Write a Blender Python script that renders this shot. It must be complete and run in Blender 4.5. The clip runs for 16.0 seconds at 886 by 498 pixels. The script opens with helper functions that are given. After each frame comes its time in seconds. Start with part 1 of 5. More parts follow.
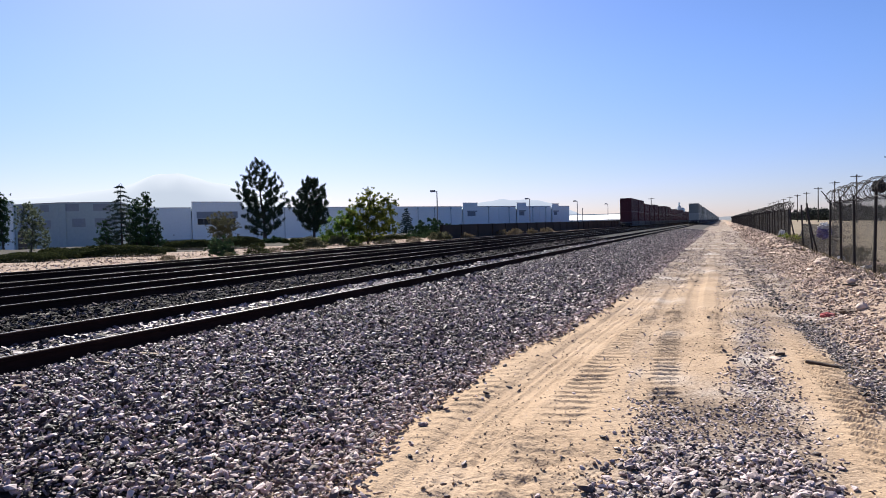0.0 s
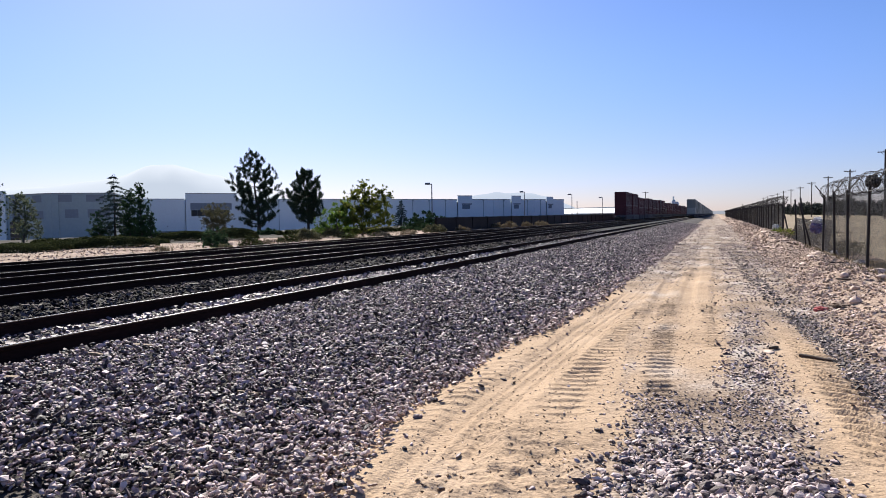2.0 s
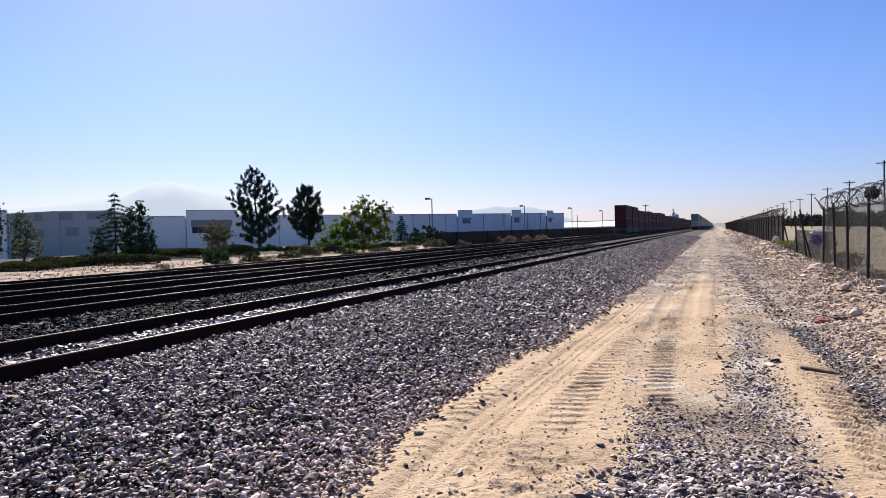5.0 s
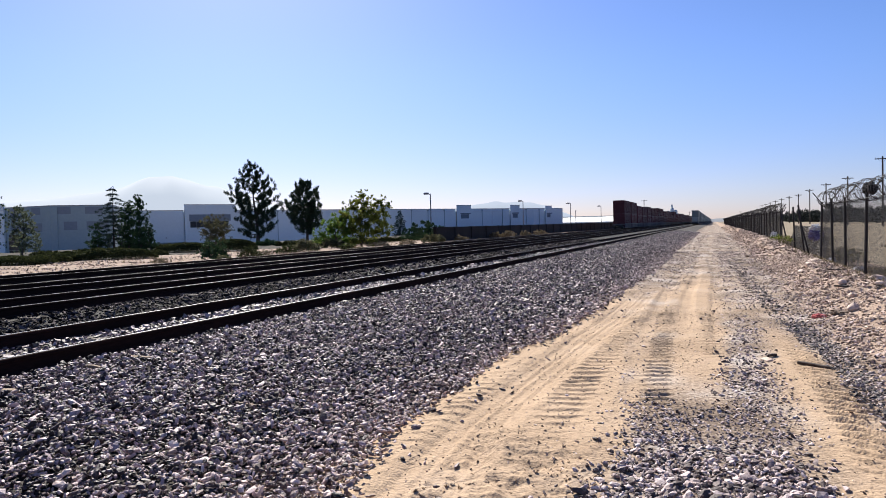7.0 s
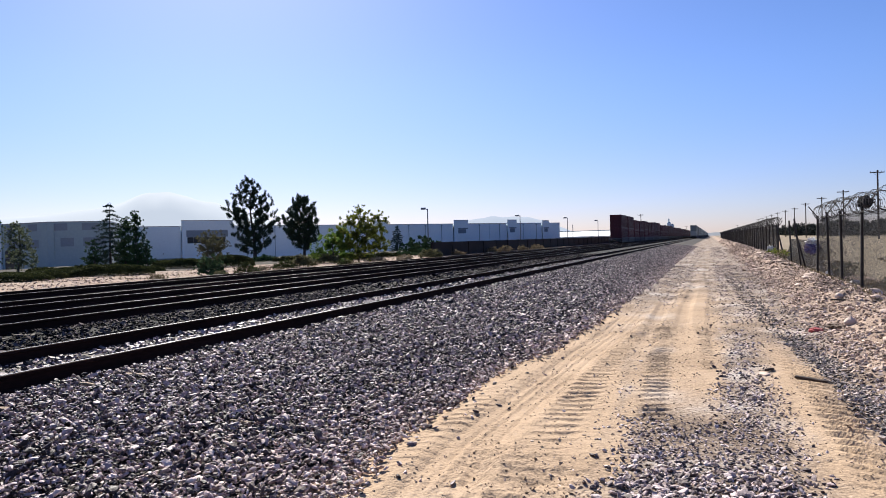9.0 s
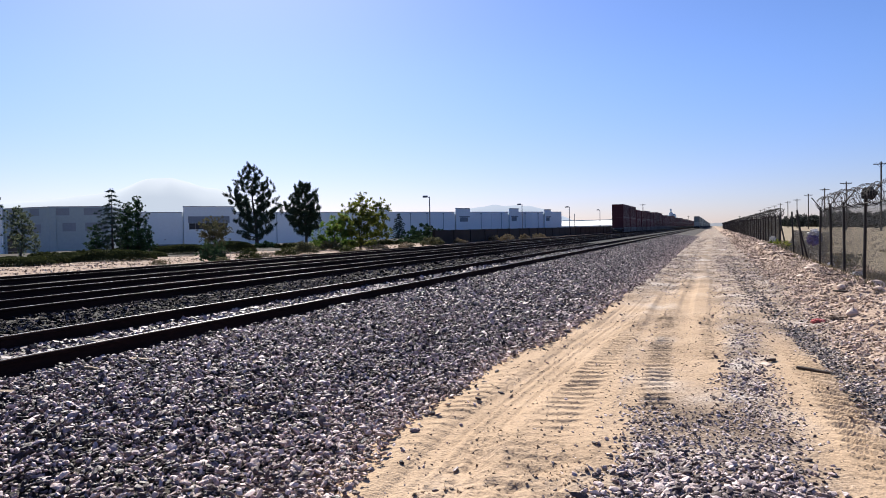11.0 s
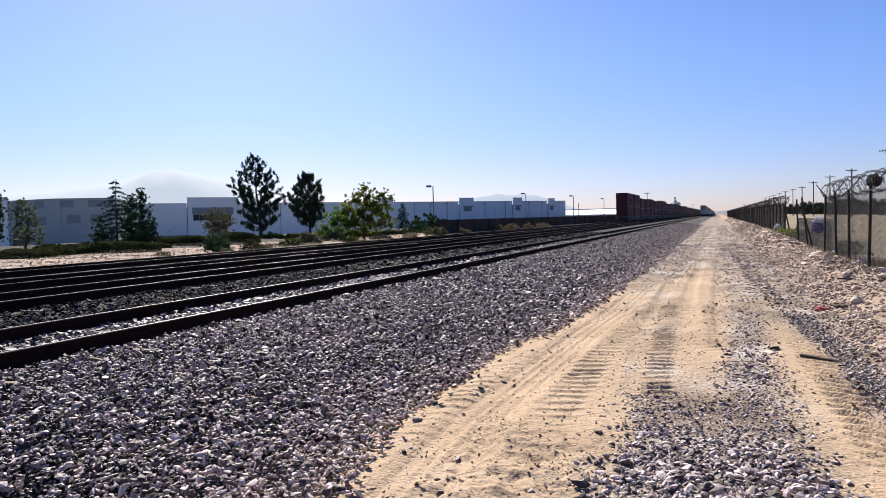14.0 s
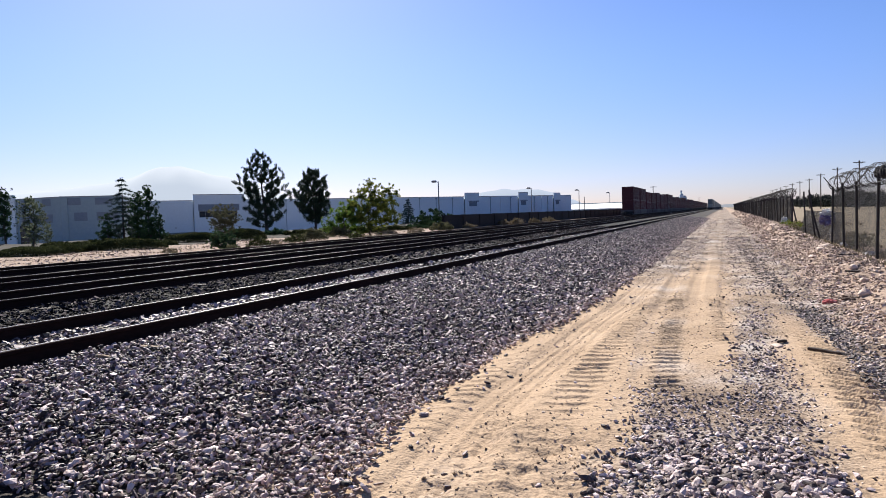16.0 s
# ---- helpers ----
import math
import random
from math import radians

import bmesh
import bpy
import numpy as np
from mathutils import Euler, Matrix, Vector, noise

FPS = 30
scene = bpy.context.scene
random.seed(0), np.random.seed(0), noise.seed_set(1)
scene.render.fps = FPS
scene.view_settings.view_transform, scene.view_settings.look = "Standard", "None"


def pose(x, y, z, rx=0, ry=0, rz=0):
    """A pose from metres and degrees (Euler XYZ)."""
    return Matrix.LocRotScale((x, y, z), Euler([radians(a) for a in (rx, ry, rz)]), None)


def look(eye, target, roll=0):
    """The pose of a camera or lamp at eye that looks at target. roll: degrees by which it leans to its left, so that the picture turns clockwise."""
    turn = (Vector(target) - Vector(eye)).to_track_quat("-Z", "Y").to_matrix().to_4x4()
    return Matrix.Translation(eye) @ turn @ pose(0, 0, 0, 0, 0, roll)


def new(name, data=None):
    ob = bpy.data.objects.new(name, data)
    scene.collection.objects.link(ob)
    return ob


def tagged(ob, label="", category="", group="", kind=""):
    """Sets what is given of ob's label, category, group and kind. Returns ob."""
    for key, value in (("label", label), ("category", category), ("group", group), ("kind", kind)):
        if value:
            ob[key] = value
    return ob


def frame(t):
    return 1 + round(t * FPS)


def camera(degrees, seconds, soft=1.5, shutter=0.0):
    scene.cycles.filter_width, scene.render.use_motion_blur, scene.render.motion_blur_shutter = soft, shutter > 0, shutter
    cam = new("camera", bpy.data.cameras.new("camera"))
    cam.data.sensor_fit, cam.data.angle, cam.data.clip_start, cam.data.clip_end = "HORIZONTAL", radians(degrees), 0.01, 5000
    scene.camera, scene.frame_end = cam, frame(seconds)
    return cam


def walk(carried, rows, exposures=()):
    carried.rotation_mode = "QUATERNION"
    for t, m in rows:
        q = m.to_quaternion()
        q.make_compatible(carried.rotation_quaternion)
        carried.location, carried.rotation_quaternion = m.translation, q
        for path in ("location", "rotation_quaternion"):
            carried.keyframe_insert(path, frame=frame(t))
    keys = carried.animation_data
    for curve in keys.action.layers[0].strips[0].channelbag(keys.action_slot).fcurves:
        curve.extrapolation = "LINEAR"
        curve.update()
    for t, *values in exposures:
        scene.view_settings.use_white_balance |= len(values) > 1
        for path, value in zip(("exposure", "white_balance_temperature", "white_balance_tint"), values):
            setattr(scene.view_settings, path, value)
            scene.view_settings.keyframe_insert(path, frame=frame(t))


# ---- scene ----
cam = camera(65.03, 16.0, soft=0.9)
PATH = [
    (0.0, -0.003, -0.011, 1.621, 88.055, 1.266, 21.848),
    (0.5, -0.009, -0.013, 1.620, 87.958, 1.307, 21.755),
    (1.0, -0.010, -0.012, 1.619, 87.829, 1.275, 21.648),
    (1.5, -0.013, -0.003, 1.618, 87.604, 1.201, 21.561),
    (2.0, -0.018, 0.004, 1.615, 87.447, 0.969, 21.400),
    (2.5, -0.018, 0.001, 1.614, 87.680, 0.747, 21.152),
    (3.0, -0.014, -0.001, 1.623, 88.348, 0.825, 20.986),
    (3.5, -0.008, -0.008, 1.624, 88.973, 1.195, 21.054),
    (4.0, -0.009, -0.011, 1.624, 89.029, 1.495, 21.359),
    (6.5, 0.004, 0.002, 1.620, 88.090, 1.342, 21.475),
    (7.0, 0.003, -0.002, 1.618, 88.240, 1.368, 21.316),
    (7.5, 0.007, -0.002, 1.622, 88.778, 1.388, 21.345),
    (8.0, 0.012, -0.006, 1.624, 89.338, 1.440, 21.431),
    (8.5, 0.010, -0.002, 1.622, 89.586, 1.491, 21.331),
    (9.0, 0.015, 0.011, 1.622, 89.463, 1.581, 21.097),
    (11.5, -0.009, -0.002, 1.619, 88.334, 1.062, 21.263),
    (12.0, -0.003, 0.001, 1.619, 88.230, 1.155, 21.303),
    (12.5, -0.001, 0.004, 1.619, 88.050, 1.245, 21.209),
    (13.0, -0.005, 0.009, 1.617, 87.894, 1.252, 21.185),
    (13.5, 0.005, 0.009, 1.617, 87.746, 1.271, 21.339),
    (14.0, 0.009, 0.015, 1.618, 87.652, 1.426, 21.542),
    (14.5, 0.019, 0.016, 1.620, 87.567, 1.604, 21.722),
    (15.0, 0.013, 0.019, 1.620, 87.466, 1.712, 21.825),
    (15.5, 0.014, 0.022, 1.618, 87.330, 1.807, 21.936),
    (16.0, 0.008, 0.021, 1.617, 87.264, 1.828, 21.997),
]
walk(cam, [(r[0], pose(*r[1:])) for r in PATH])

# ---- daylight ----
SUN_EL, SUN_AZ = 37.0, -38.0  # degrees; azimuth from the line of the tracks, negative is to the west side
world = bpy.data.worlds.new("sky")
scene.world = world
world.use_nodes = True
wn = world.node_tree
wn.nodes.clear()
sky = wn.nodes.new("ShaderNodeTexSky")
sky.sky_type = "NISHITA"
sky.sun_disc = False
sky.sun_elevation = radians(SUN_EL)
sky.sun_rotation = radians(SUN_AZ)
sky.altitude = 300
sky.air_density = 0.85
sky.dust_density = 0.5
sky.ozone_density = 3.0
bg = wn.nodes.new("ShaderNodeBackground")
bg.inputs["Strength"].default_value = 0.05
wout = wn.nodes.new("ShaderNodeOutputWorld")
hue = wn.nodes.new("ShaderNodeHueSaturation")
hue.inputs["Saturation"].default_value = 1.12
tint = wn.nodes.new("ShaderNodeMix")
tint.data_type, tint.blend_type = "RGBA", "MULTIPLY"
tint.inputs["Factor"].default_value = 1.0
tint.inputs["B"].default_value = (0.94, 0.955, 1.22, 1)
wn.links.new(sky.outputs[0], hue.inputs["Color"])
wn.links.new(hue.outputs[0], tint.inputs["A"])
# a slightly dull, rosy haze low over the horizon all round
where = wn.nodes.new("ShaderNodeTexCoord")
axis = wn.nodes.new("ShaderNodeSeparateXYZ")
fade = wn.nodes.new("ShaderNodeMapRange")
fade.interpolation_type = "SMOOTHSTEP"
fade.inputs["From Min"].default_value, fade.inputs["From Max"].default_value = 0.0, 0.24
fade.inputs["To Min"].default_value, fade.inputs["To Max"].default_value = 1.0, 0.0
haze = wn.nodes.new("ShaderNodeMix")
haze.data_type, haze.blend_type = "RGBA", "MULTIPLY"
haze.inputs["B"].default_value = (0.82, 0.745, 0.75, 1)
wn.links.new(where.outputs["Generated"], axis.inputs[0])
wn.links.new(axis.outputs["Z"], fade.inputs["Value"])
wn.links.new(fade.outputs[0], haze.inputs["Factor"])
wn.links.new(tint.outputs["Result"], haze.inputs["A"])
wn.links.new(haze.outputs["Result"], bg.inputs[0])
wn.links.new(bg.outputs[0], wout.inputs[0])
sun = new("sun", bpy.data.lights.new("sun", "SUN"))
sun.data.energy = 5.0
sun.data.angle = radians(0.6)
sun.data.color = (1.0, 0.95, 0.86)
sx, sy, sz = (math.sin(radians(SUN_AZ)) * math.cos(radians(SUN_EL)), math.cos(radians(SUN_AZ)) * math.cos(radians(SUN_EL)), math.sin(radians(SUN_EL)))
sun.matrix_world = look((sx * 100, sy * 100, sz * 100), (0, 0, 0))
scene.view_settings.exposure = 1.23


# ---- materials ----
def material(name, stops, scale=4.0, fine=40.0, rough=0.8, metal=0.0, bump=0.3, bump_scale=60.0, dist=0.01, per_object=0.0, per_island=0.0, coords="Object", stretch=(1, 1, 1), spec=0.3):
    """Two scales of noise through a colour ramp, with fine relief; may vary piece by piece."""
    m = bpy.data.materials.new(name)
    m.use_nodes = True
    n, l = m.node_tree.nodes, m.node_tree.links
    b = n["Principled BSDF"]
    b.inputs["Roughness"].default_value, b.inputs["Metallic"].default_value = rough, metal
    b.inputs["Specular IOR Level"].default_value = spec
    tc = n.new("ShaderNodeTexCoord")
    mp = n.new("ShaderNodeMapping")
    mp.inputs["Scale"].default_value = stretch
    l.new(tc.outputs[coords], mp.inputs[0])

    def tex(s, detail):
        t = n.new("ShaderNodeTexNoise")
        t.inputs["Scale"].default_value, t.inputs["Detail"].default_value = s, detail
        l.new(mp.outputs[0], t.inputs["Vector"])
        return t

    def math_node(op, a, c):
        q = n.new("ShaderNodeMath")
        q.operation = op
        for i, v in enumerate((a, c)):
            if isinstance(v, (int, float)):
                q.inputs[i].default_value = v
            else:
                l.new(v, q.inputs[i])
        return q.outputs[0]

    big, small = tex(scale, 3), tex(fine, 4)
    f = math_node("ADD", math_node("MULTIPLY", big.outputs["Fac"], 0.55), math_node("MULTIPLY", small.outputs["Fac"], 0.45))
    if per_object:
        oi = n.new("ShaderNodeObjectInfo")
        f = math_node("ADD", f, math_node("MULTIPLY", math_node("SUBTRACT", oi.outputs["Random"], 0.5), per_object))
    if per_island:
        ge = n.new("ShaderNodeNewGeometry")
        f = math_node("ADD", f, math_node("MULTIPLY", math_node("SUBTRACT", ge.outputs["Random Per Island"], 0.5), per_island))
    ramp = n.new("ShaderNodeValToRGB")
    el = ramp.color_ramp.elements
    while len(el) < len(stops):
        el.new(0.5)
    for i, c in enumerate(stops):
        el[i].position = 0.28 + 0.44 * i / max(1, len(stops) - 1)
        el[i].color = (*c, 1)
    l.new(f, ramp.inputs[0])
    l.new(ramp.outputs[0], b.inputs["Base Color"])
    if bump:
        bt = tex(bump_scale, 5)
        bu = n.new("ShaderNodeBump")
        bu.inputs["Strength"].default_value, bu.inputs["Distance"].default_value = bump, dist
        l.new(bt.outputs["Fac"], bu.inputs["Height"])
        l.new(bu.outputs[0], b.inputs["Normal"])
    return m


FIELD = material("dry_field", [(0.1364, 0.1085, 0.0746), (0.1922, 0.155, 0.1093), (0.2356, 0.1953, 0.1386)], 0.15, 6, 0.95, bump=0.5, bump_scale=12, dist=0.03, spec=0.1)
# set darker than the stones on it: shade in their gaps put into colour
BALLAST = material("crushed_stone_bed", [(0.0069, 0.0053, 0.0047), (0.0268, 0.0215, 0.0189), (0.0945, 0.0772, 0.0677)], 2.0, 26, 0.9, bump=1.0, bump_scale=26, dist=0.05, spec=0.2)
STONE = material("crushed_stone", [(0.0167, 0.0114, 0.0119), (0.0629, 0.0443, 0.0461), (0.1617, 0.1174, 0.1205), (0.4074, 0.3115, 0.3148)], 8, 60, 0.62, bump=0.35, bump_scale=90, per_island=0.72, per_object=0.4, spec=0.3)
# darker copy of STONE: shade between the tracks put into its colour
SHADED_STONE = material("shaded_ballast_stone", [(0.0049, 0.0037, 0.0041), (0.0117, 0.0087, 0.0095), (0.0299, 0.0224, 0.0237), (0.1333, 0.104, 0.1053)], 8, 60, 0.9, bump=0.35, bump_scale=90, per_island=0.72, spec=0.08)
RUBBLE = material("pale_rubble", [(0.12, 0.0816, 0.06), (0.264, 0.1884, 0.1416), (0.384, 0.2832, 0.2208), (0.528, 0.408, 0.3324)], 8, 50, 0.85, bump=0.4, bump_scale=70, per_island=0.75, per_object=0.4)
RUST = material("rail_side_rust", [(0.012, 0.0067, 0.006), (0.0225, 0.0112, 0.0097), (0.0375, 0.0195, 0.0165)], 3, 50, 0.9, metal=0.0, spec=0.05, bump=0.3, bump_scale=80, stretch=(1, 0.2, 1))
STEEL = material("polished_rail_head", [(0.0845, 0.078, 0.0767), (0.1235, 0.1157, 0.1131), (0.1755, 0.1658, 0.1625)], 2, 60, 0.36, metal=0.9, bump=0.05, stretch=(1, 0.1, 1), spec=0.5)
CONCRETE_TIE = material("weathered_tie", [(0.024, 0.018, 0.015), (0.045, 0.0348, 0.0282), (0.09, 0.072, 0.0576)], 3, 30, 0.9, bump=0.5, bump_scale=40, per_object=0.4)
WHITE_WALL = material("white_painted_panel", [(0.6016, 0.66, 0.6783), (0.658, 0.72, 0.7395), (0.705, 0.77, 0.7905)], 0.08, 2.0, 0.85, bump=0.1, bump_scale=10, per_object=0.15)
GREY_WALL = material("grey_painted_panel", [(0.235, 0.30, 0.325), (0.265, 0.335, 0.36), (0.30, 0.37, 0.395)], 0.1, 2.0, 0.85, bump=0.1, bump_scale=10)
TRIM = material("dark_roof_edge", [(0.22, 0.22, 0.24), (0.30, 0.30, 0.32)], 0.5, 4, 0.8)
RED_CAR = material("oxide_red_container", [(0.0545, 0.0083, 0.0123), (0.0792, 0.0123, 0.0174), (0.1089, 0.0198, 0.0248)], 0.6, 9, 0.6, bump=0.15, bump_scale=10, per_object=0.35, stretch=(1, 1, 0.3))
GREY_CAR = material("pale_grey_container", [(0.2184, 0.224, 0.1969), (0.2912, 0.294, 0.258), (0.3931, 0.392, 0.3463)], 0.6, 9, 0.6, bump=0.15, bump_scale=10, per_object=0.5, stretch=(1, 1, 0.3))
DARK_STEEL = material("grimy_dark_steel", [(0.02, 0.018, 0.018), (0.04, 0.036, 0.034), (0.07, 0.06, 0.055)], 1.5, 20, 0.7, metal=0.3, bump=0.2)
POST = material("dark_fence_post", [(0.02, 0.017, 0.016), (0.035, 0.03, 0.028), (0.06, 0.045, 0.04)], 4, 60, 0.7, metal=0.3, bump=0.2)
GALV = material("dull_wire", [(0.04, 0.038, 0.037), (0.065, 0.062, 0.06), (0.1, 0.095, 0.09)], 5, 60, 0.55, metal=0.6, bump=0.1)
# near-black copy of BALLAST: the rails' shade on the bed put into its colour
DARK_BED = material("shaded_ballast_bed", [(0.003, 0.003, 0.003), (0.006, 0.0054, 0.0054), (0.0144, 0.012, 0.0114)], 1.5, 22, 0.9, bump=1.0, bump_scale=22, dist=0.05, spec=0.15)
DUSTY = material("dusty_pink_stone", [(0.1061, 0.0751, 0.0674), (0.2448, 0.1787, 0.1626), (0.408, 0.3101, 0.2837), (0.6202, 0.4937, 0.4584)], 8, 60, 0.75, bump=0.35, bump_scale=90, per_island=0.75, spec=0.3)
GRAVEL = material("grey_road_gravel", [(0.068, 0.049, 0.0465), (0.1768, 0.1319, 0.1252), (0.3196, 0.2462, 0.2343), (0.5032, 0.408, 0.3929)], 8, 60, 0.7, bump=0.35, bump_scale=90, per_island=0.75, spec=0.3)
DARK_GRAVEL = material("dark_fine_gravel", [(0.0276, 0.023, 0.0222), (0.069, 0.057, 0.0541), (0.1564, 0.1288, 0.1207), (0.3128, 0.2576, 0.2415)], 8, 60, 0.7, bump=0.35, bump_scale=90, per_island=0.75, spec=0.3)
CLOD = material("broken_sand_clod", [(0.186, 0.1271, 0.0806), (0.2666, 0.186, 0.1178), (0.341, 0.2418, 0.155)], 8, 60, 0.95, bump=0.4, bump_scale=90, per_island=0.6, spec=0.1)
MULCH = material("dark_bark_mulch", [(0.0072, 0.0054, 0.0042), (0.0156, 0.012, 0.009), (0.036, 0.027, 0.0204)], 0.6, 9, 0.95, bump=0.6, bump_scale=14, dist=0.04, spec=0.1)


def sandy_ground():
    """Yellow sand where wheels have ground it fine, greyer stony dirt elsewhere, mixed by the sheet's own sandiness."""
    m = material("sand_and_dirt", [(0.25, 0.174, 0.113), (0.355, 0.255, 0.17), (0.41, 0.302, 0.21)], 0.9, 30, 0.95, bump=0.8, bump_scale=38, dist=0.02, spec=0.1)
    n, l = m.node_tree.nodes, m.node_tree.links
    b = n["Principled BSDF"]
    ramp = next(k for k in n if k.type == "VALTORGB")
    noise_node = [k for k in n if k.type == "TEX_NOISE"]
    at = n.new("ShaderNodeAttribute")
    at.attribute_name = "sandy"
    other = n.new("ShaderNodeValToRGB")
    for e, p, c in zip((other.color_ramp.elements[0], other.color_ramp.elements[1], other.color_ramp.elements.new(0.5)), (0.36, 0.66, 0.5), ((0.0806, 0.0583, 0.0453), (0.31, 0.2418, 0.191), (0.186, 0.1401, 0.1085))):
        e.position, e.color = p, (*c, 1)
    l.new(ramp.inputs[0].links[0].from_socket, other.inputs[0])
    add = n.new("ShaderNodeMath")
    add.operation = "MULTIPLY_ADD"
    l.new(noise_node[1].outputs["Fac"], add.inputs[0])
    add.inputs[1].default_value = 1.6
    add.inputs[2].default_value = -0.8
    total = n.new("ShaderNodeMath")
    total.use_clamp = True
    l.new(at.outputs["Fac"], total.inputs[0])
    l.new(add.outputs[0], total.inputs[1])
    mix = n.new("ShaderNodeMix")
    mix.data_type = "RGBA"
    l.new(total.outputs[0], mix.inputs["Factor"])
    l.new(other.outputs[0], mix.inputs["A"])
    l.new(ramp.outputs[0], mix.inputs["B"])
    l.new(mix.outputs["Result"], b.inputs["Base Color"])
    return m


SAND = sandy_ground()
DUST_BED = material("dusty_ballast_bed", [(0.0806, 0.0589, 0.0465), (0.1674, 0.1271, 0.1023), (0.2852, 0.2263, 0.186)], 2, 30, 0.95, bump=0.9, bump_scale=30, dist=0.03, spec=0.1)
BANK = material("stony_bank_dirt", [(0.1434, 0.1018, 0.0774), (0.258, 0.19, 0.1469), (0.3727, 0.2831, 0.2222)], 1.2, 18, 0.95, bump=0.9, bump_scale=22, dist=0.03, spec=0.1)


# ---- builders ----
def part(name, bm, mat, parent=None, label="", smooth=False):
    """Links a bmesh as one mesh object, under a thing or part where one is given."""
    me = bpy.data.meshes.new(name)
    bm.to_mesh(me)
    bm.free()
    me.materials.append(mat)
    if smooth:
        me.polygons.foreach_set("use_smooth", [True] * len(me.polygons))
    ob = new(name, me)
    if parent is not None:
        ob.parent = parent
    return tagged(ob, label)


def same(name, ob, parent, m):
    """Another object on the mesh of ob, under parent, at the pose m."""
    o = new(name, ob.data)
    o.parent = parent
    o.matrix_basis = m
    return o


def thing(name, m, label, category, group="", kind=""):
    e = new(name)
    e.matrix_basis = m
    e.empty_display_size = 0.2
    return tagged(e, label, category, group, kind)


def array_mesh(name, verts, faces, mat, parent=None, smooth=False):
    """A mesh object from numpy arrays (faces all of one size)."""
    me = bpy.data.meshes.new(name)
    verts, faces = np.asarray(verts, dtype=np.float32), np.asarray(faces, dtype=np.int32)
    k = faces.shape[1]
    me.vertices.add(len(verts))
    me.vertices.foreach_set("co", verts.ravel())
    me.loops.add(faces.size)
    me.loops.foreach_set("vertex_index", faces.ravel())
    me.polygons.add(len(faces))
    me.polygons.foreach_set("loop_start", np.arange(len(faces), dtype=np.int32) * k)
    me.update(calc_edges=True)
    me.polygons.foreach_set("use_smooth", [smooth] * len(faces))
    me.materials.append(mat)
    ob = new(name, me)
    if parent is not None:
        ob.parent = parent
    return ob


def box(bm, x0, x1, y0, y1, z0, z1, bevel=0.0):
    r = bmesh.ops.create_cube(bm, size=1, matrix=Matrix.Translation(((x0 + x1) / 2, (y0 + y1) / 2, (z0 + z1) / 2)) @ Matrix.Diagonal((x1 - x0, y1 - y0, z1 - z0, 1)))
    if bevel:
        bmesh.ops.bevel(bm, geom=list({e for v in r["verts"] for e in v.link_edges}), offset=bevel, segments=1, affect="EDGES")
    return bm


def rod(bm, a, b, r0, r1=None, n=8, caps=True):
    a, b = Vector(a), Vector(b)
    d = b - a
    bmesh.ops.create_cone(bm, cap_ends=caps, segments=n, radius1=r0, radius2=r0 if r1 is None else r1, depth=d.length,
                          matrix=Matrix.Translation((a + b) / 2) @ d.to_track_quat("Z", "Y").to_matrix().to_4x4())
    return bm


def bar(x0, x1, y0, y1, z0, z1, bevel=0.0):
    return box(bmesh.new(), x0, x1, y0, y1, z0, z1, bevel)


def fbm(x, y, scale, seed=0.0, octaves=3):
    """Cheap smooth noise on arrays, about -1 to 1."""
    out, amp, tot = 0, 1.0, 0.0
    for o in range(octaves):
        a = scale * 2.03 ** o
        for k in range(3):
            th = 0.7 + 2.1 * k + 1.3 * o + seed
            out = out + amp * np.sin((x * math.cos(th) + y * math.sin(th)) * a * (1 + 0.23 * k) + 5.1 * k + seed * 3.7 + 1.7 * np.sin((x * math.sin(th) - y * math.cos(th)) * a * 0.6 + o))
        tot += amp * 2.2
        amp *= 0.55
    return out / tot


# ---- ground ----
BED_Z, RAIL_Z = 0.30, 0.48
TRACKS = (-7.02, -11.58, -15.12, -19.45)


def ballast_edge(y):
    line = np.interp(y, (2, 3.7, 4.7, 6, 7.5, 9, 10.4, 13.2, 19, 28, 40), (-1.85, -2.02, -2.27, -2.46, -2.46, -2.32, -2.12, -2.02, -1.95, -1.8, -1.9))
    return line + 0.07 * fbm(y, 0 * y, 0.9, 2.0) + 0.05 * fbm(y, 0 * y, 5.0, 1.0)


# wheel tracks: (distances, their centre lines, half width, depth, slant of the tread bars, from, to)
TREADS = (
    ((3, 5.3, 7.2, 8.6, 13, 20), (-1.2, -1.24, -1.28, -1.27, -1.2, -1.25), 0.2, 0.027, -0.30, 4.9, 15.5),
    ((4, 6.7, 8.3, 9.9, 12.3, 20), (-0.44, -0.53, -0.61, -0.69, -0.79, -0.98), 0.15, 0.03, -0.34, 6.2, 16.5),
    ((4, 6.7, 10, 14, 20), (-0.0, -0.0, -0.06, -0.2, -0.5), 0.11, 0.022, -0.34, 8.6, 17.0),
    ((3, 6, 7.5, 8.5, 13), (1.1, 1.06, 1.05, 1.0, 0.85), 0.19, 0.055, 0.6, 4.6, 10.5),
    ((3, 5, 6.2, 7.4, 9), (-2.0, -2.13, -2.2, -2.18, -2.05), 0.15, 0.016, -0.25, 4.4, 8.2),
)


def ruffle(x, lo, hi, soft):
    """1 between lo and hi, easing out over soft."""
    return np.clip((x - lo) / soft + 0.5, 0, 1) * np.clip((hi - x) / soft + 0.5, 0, 1)


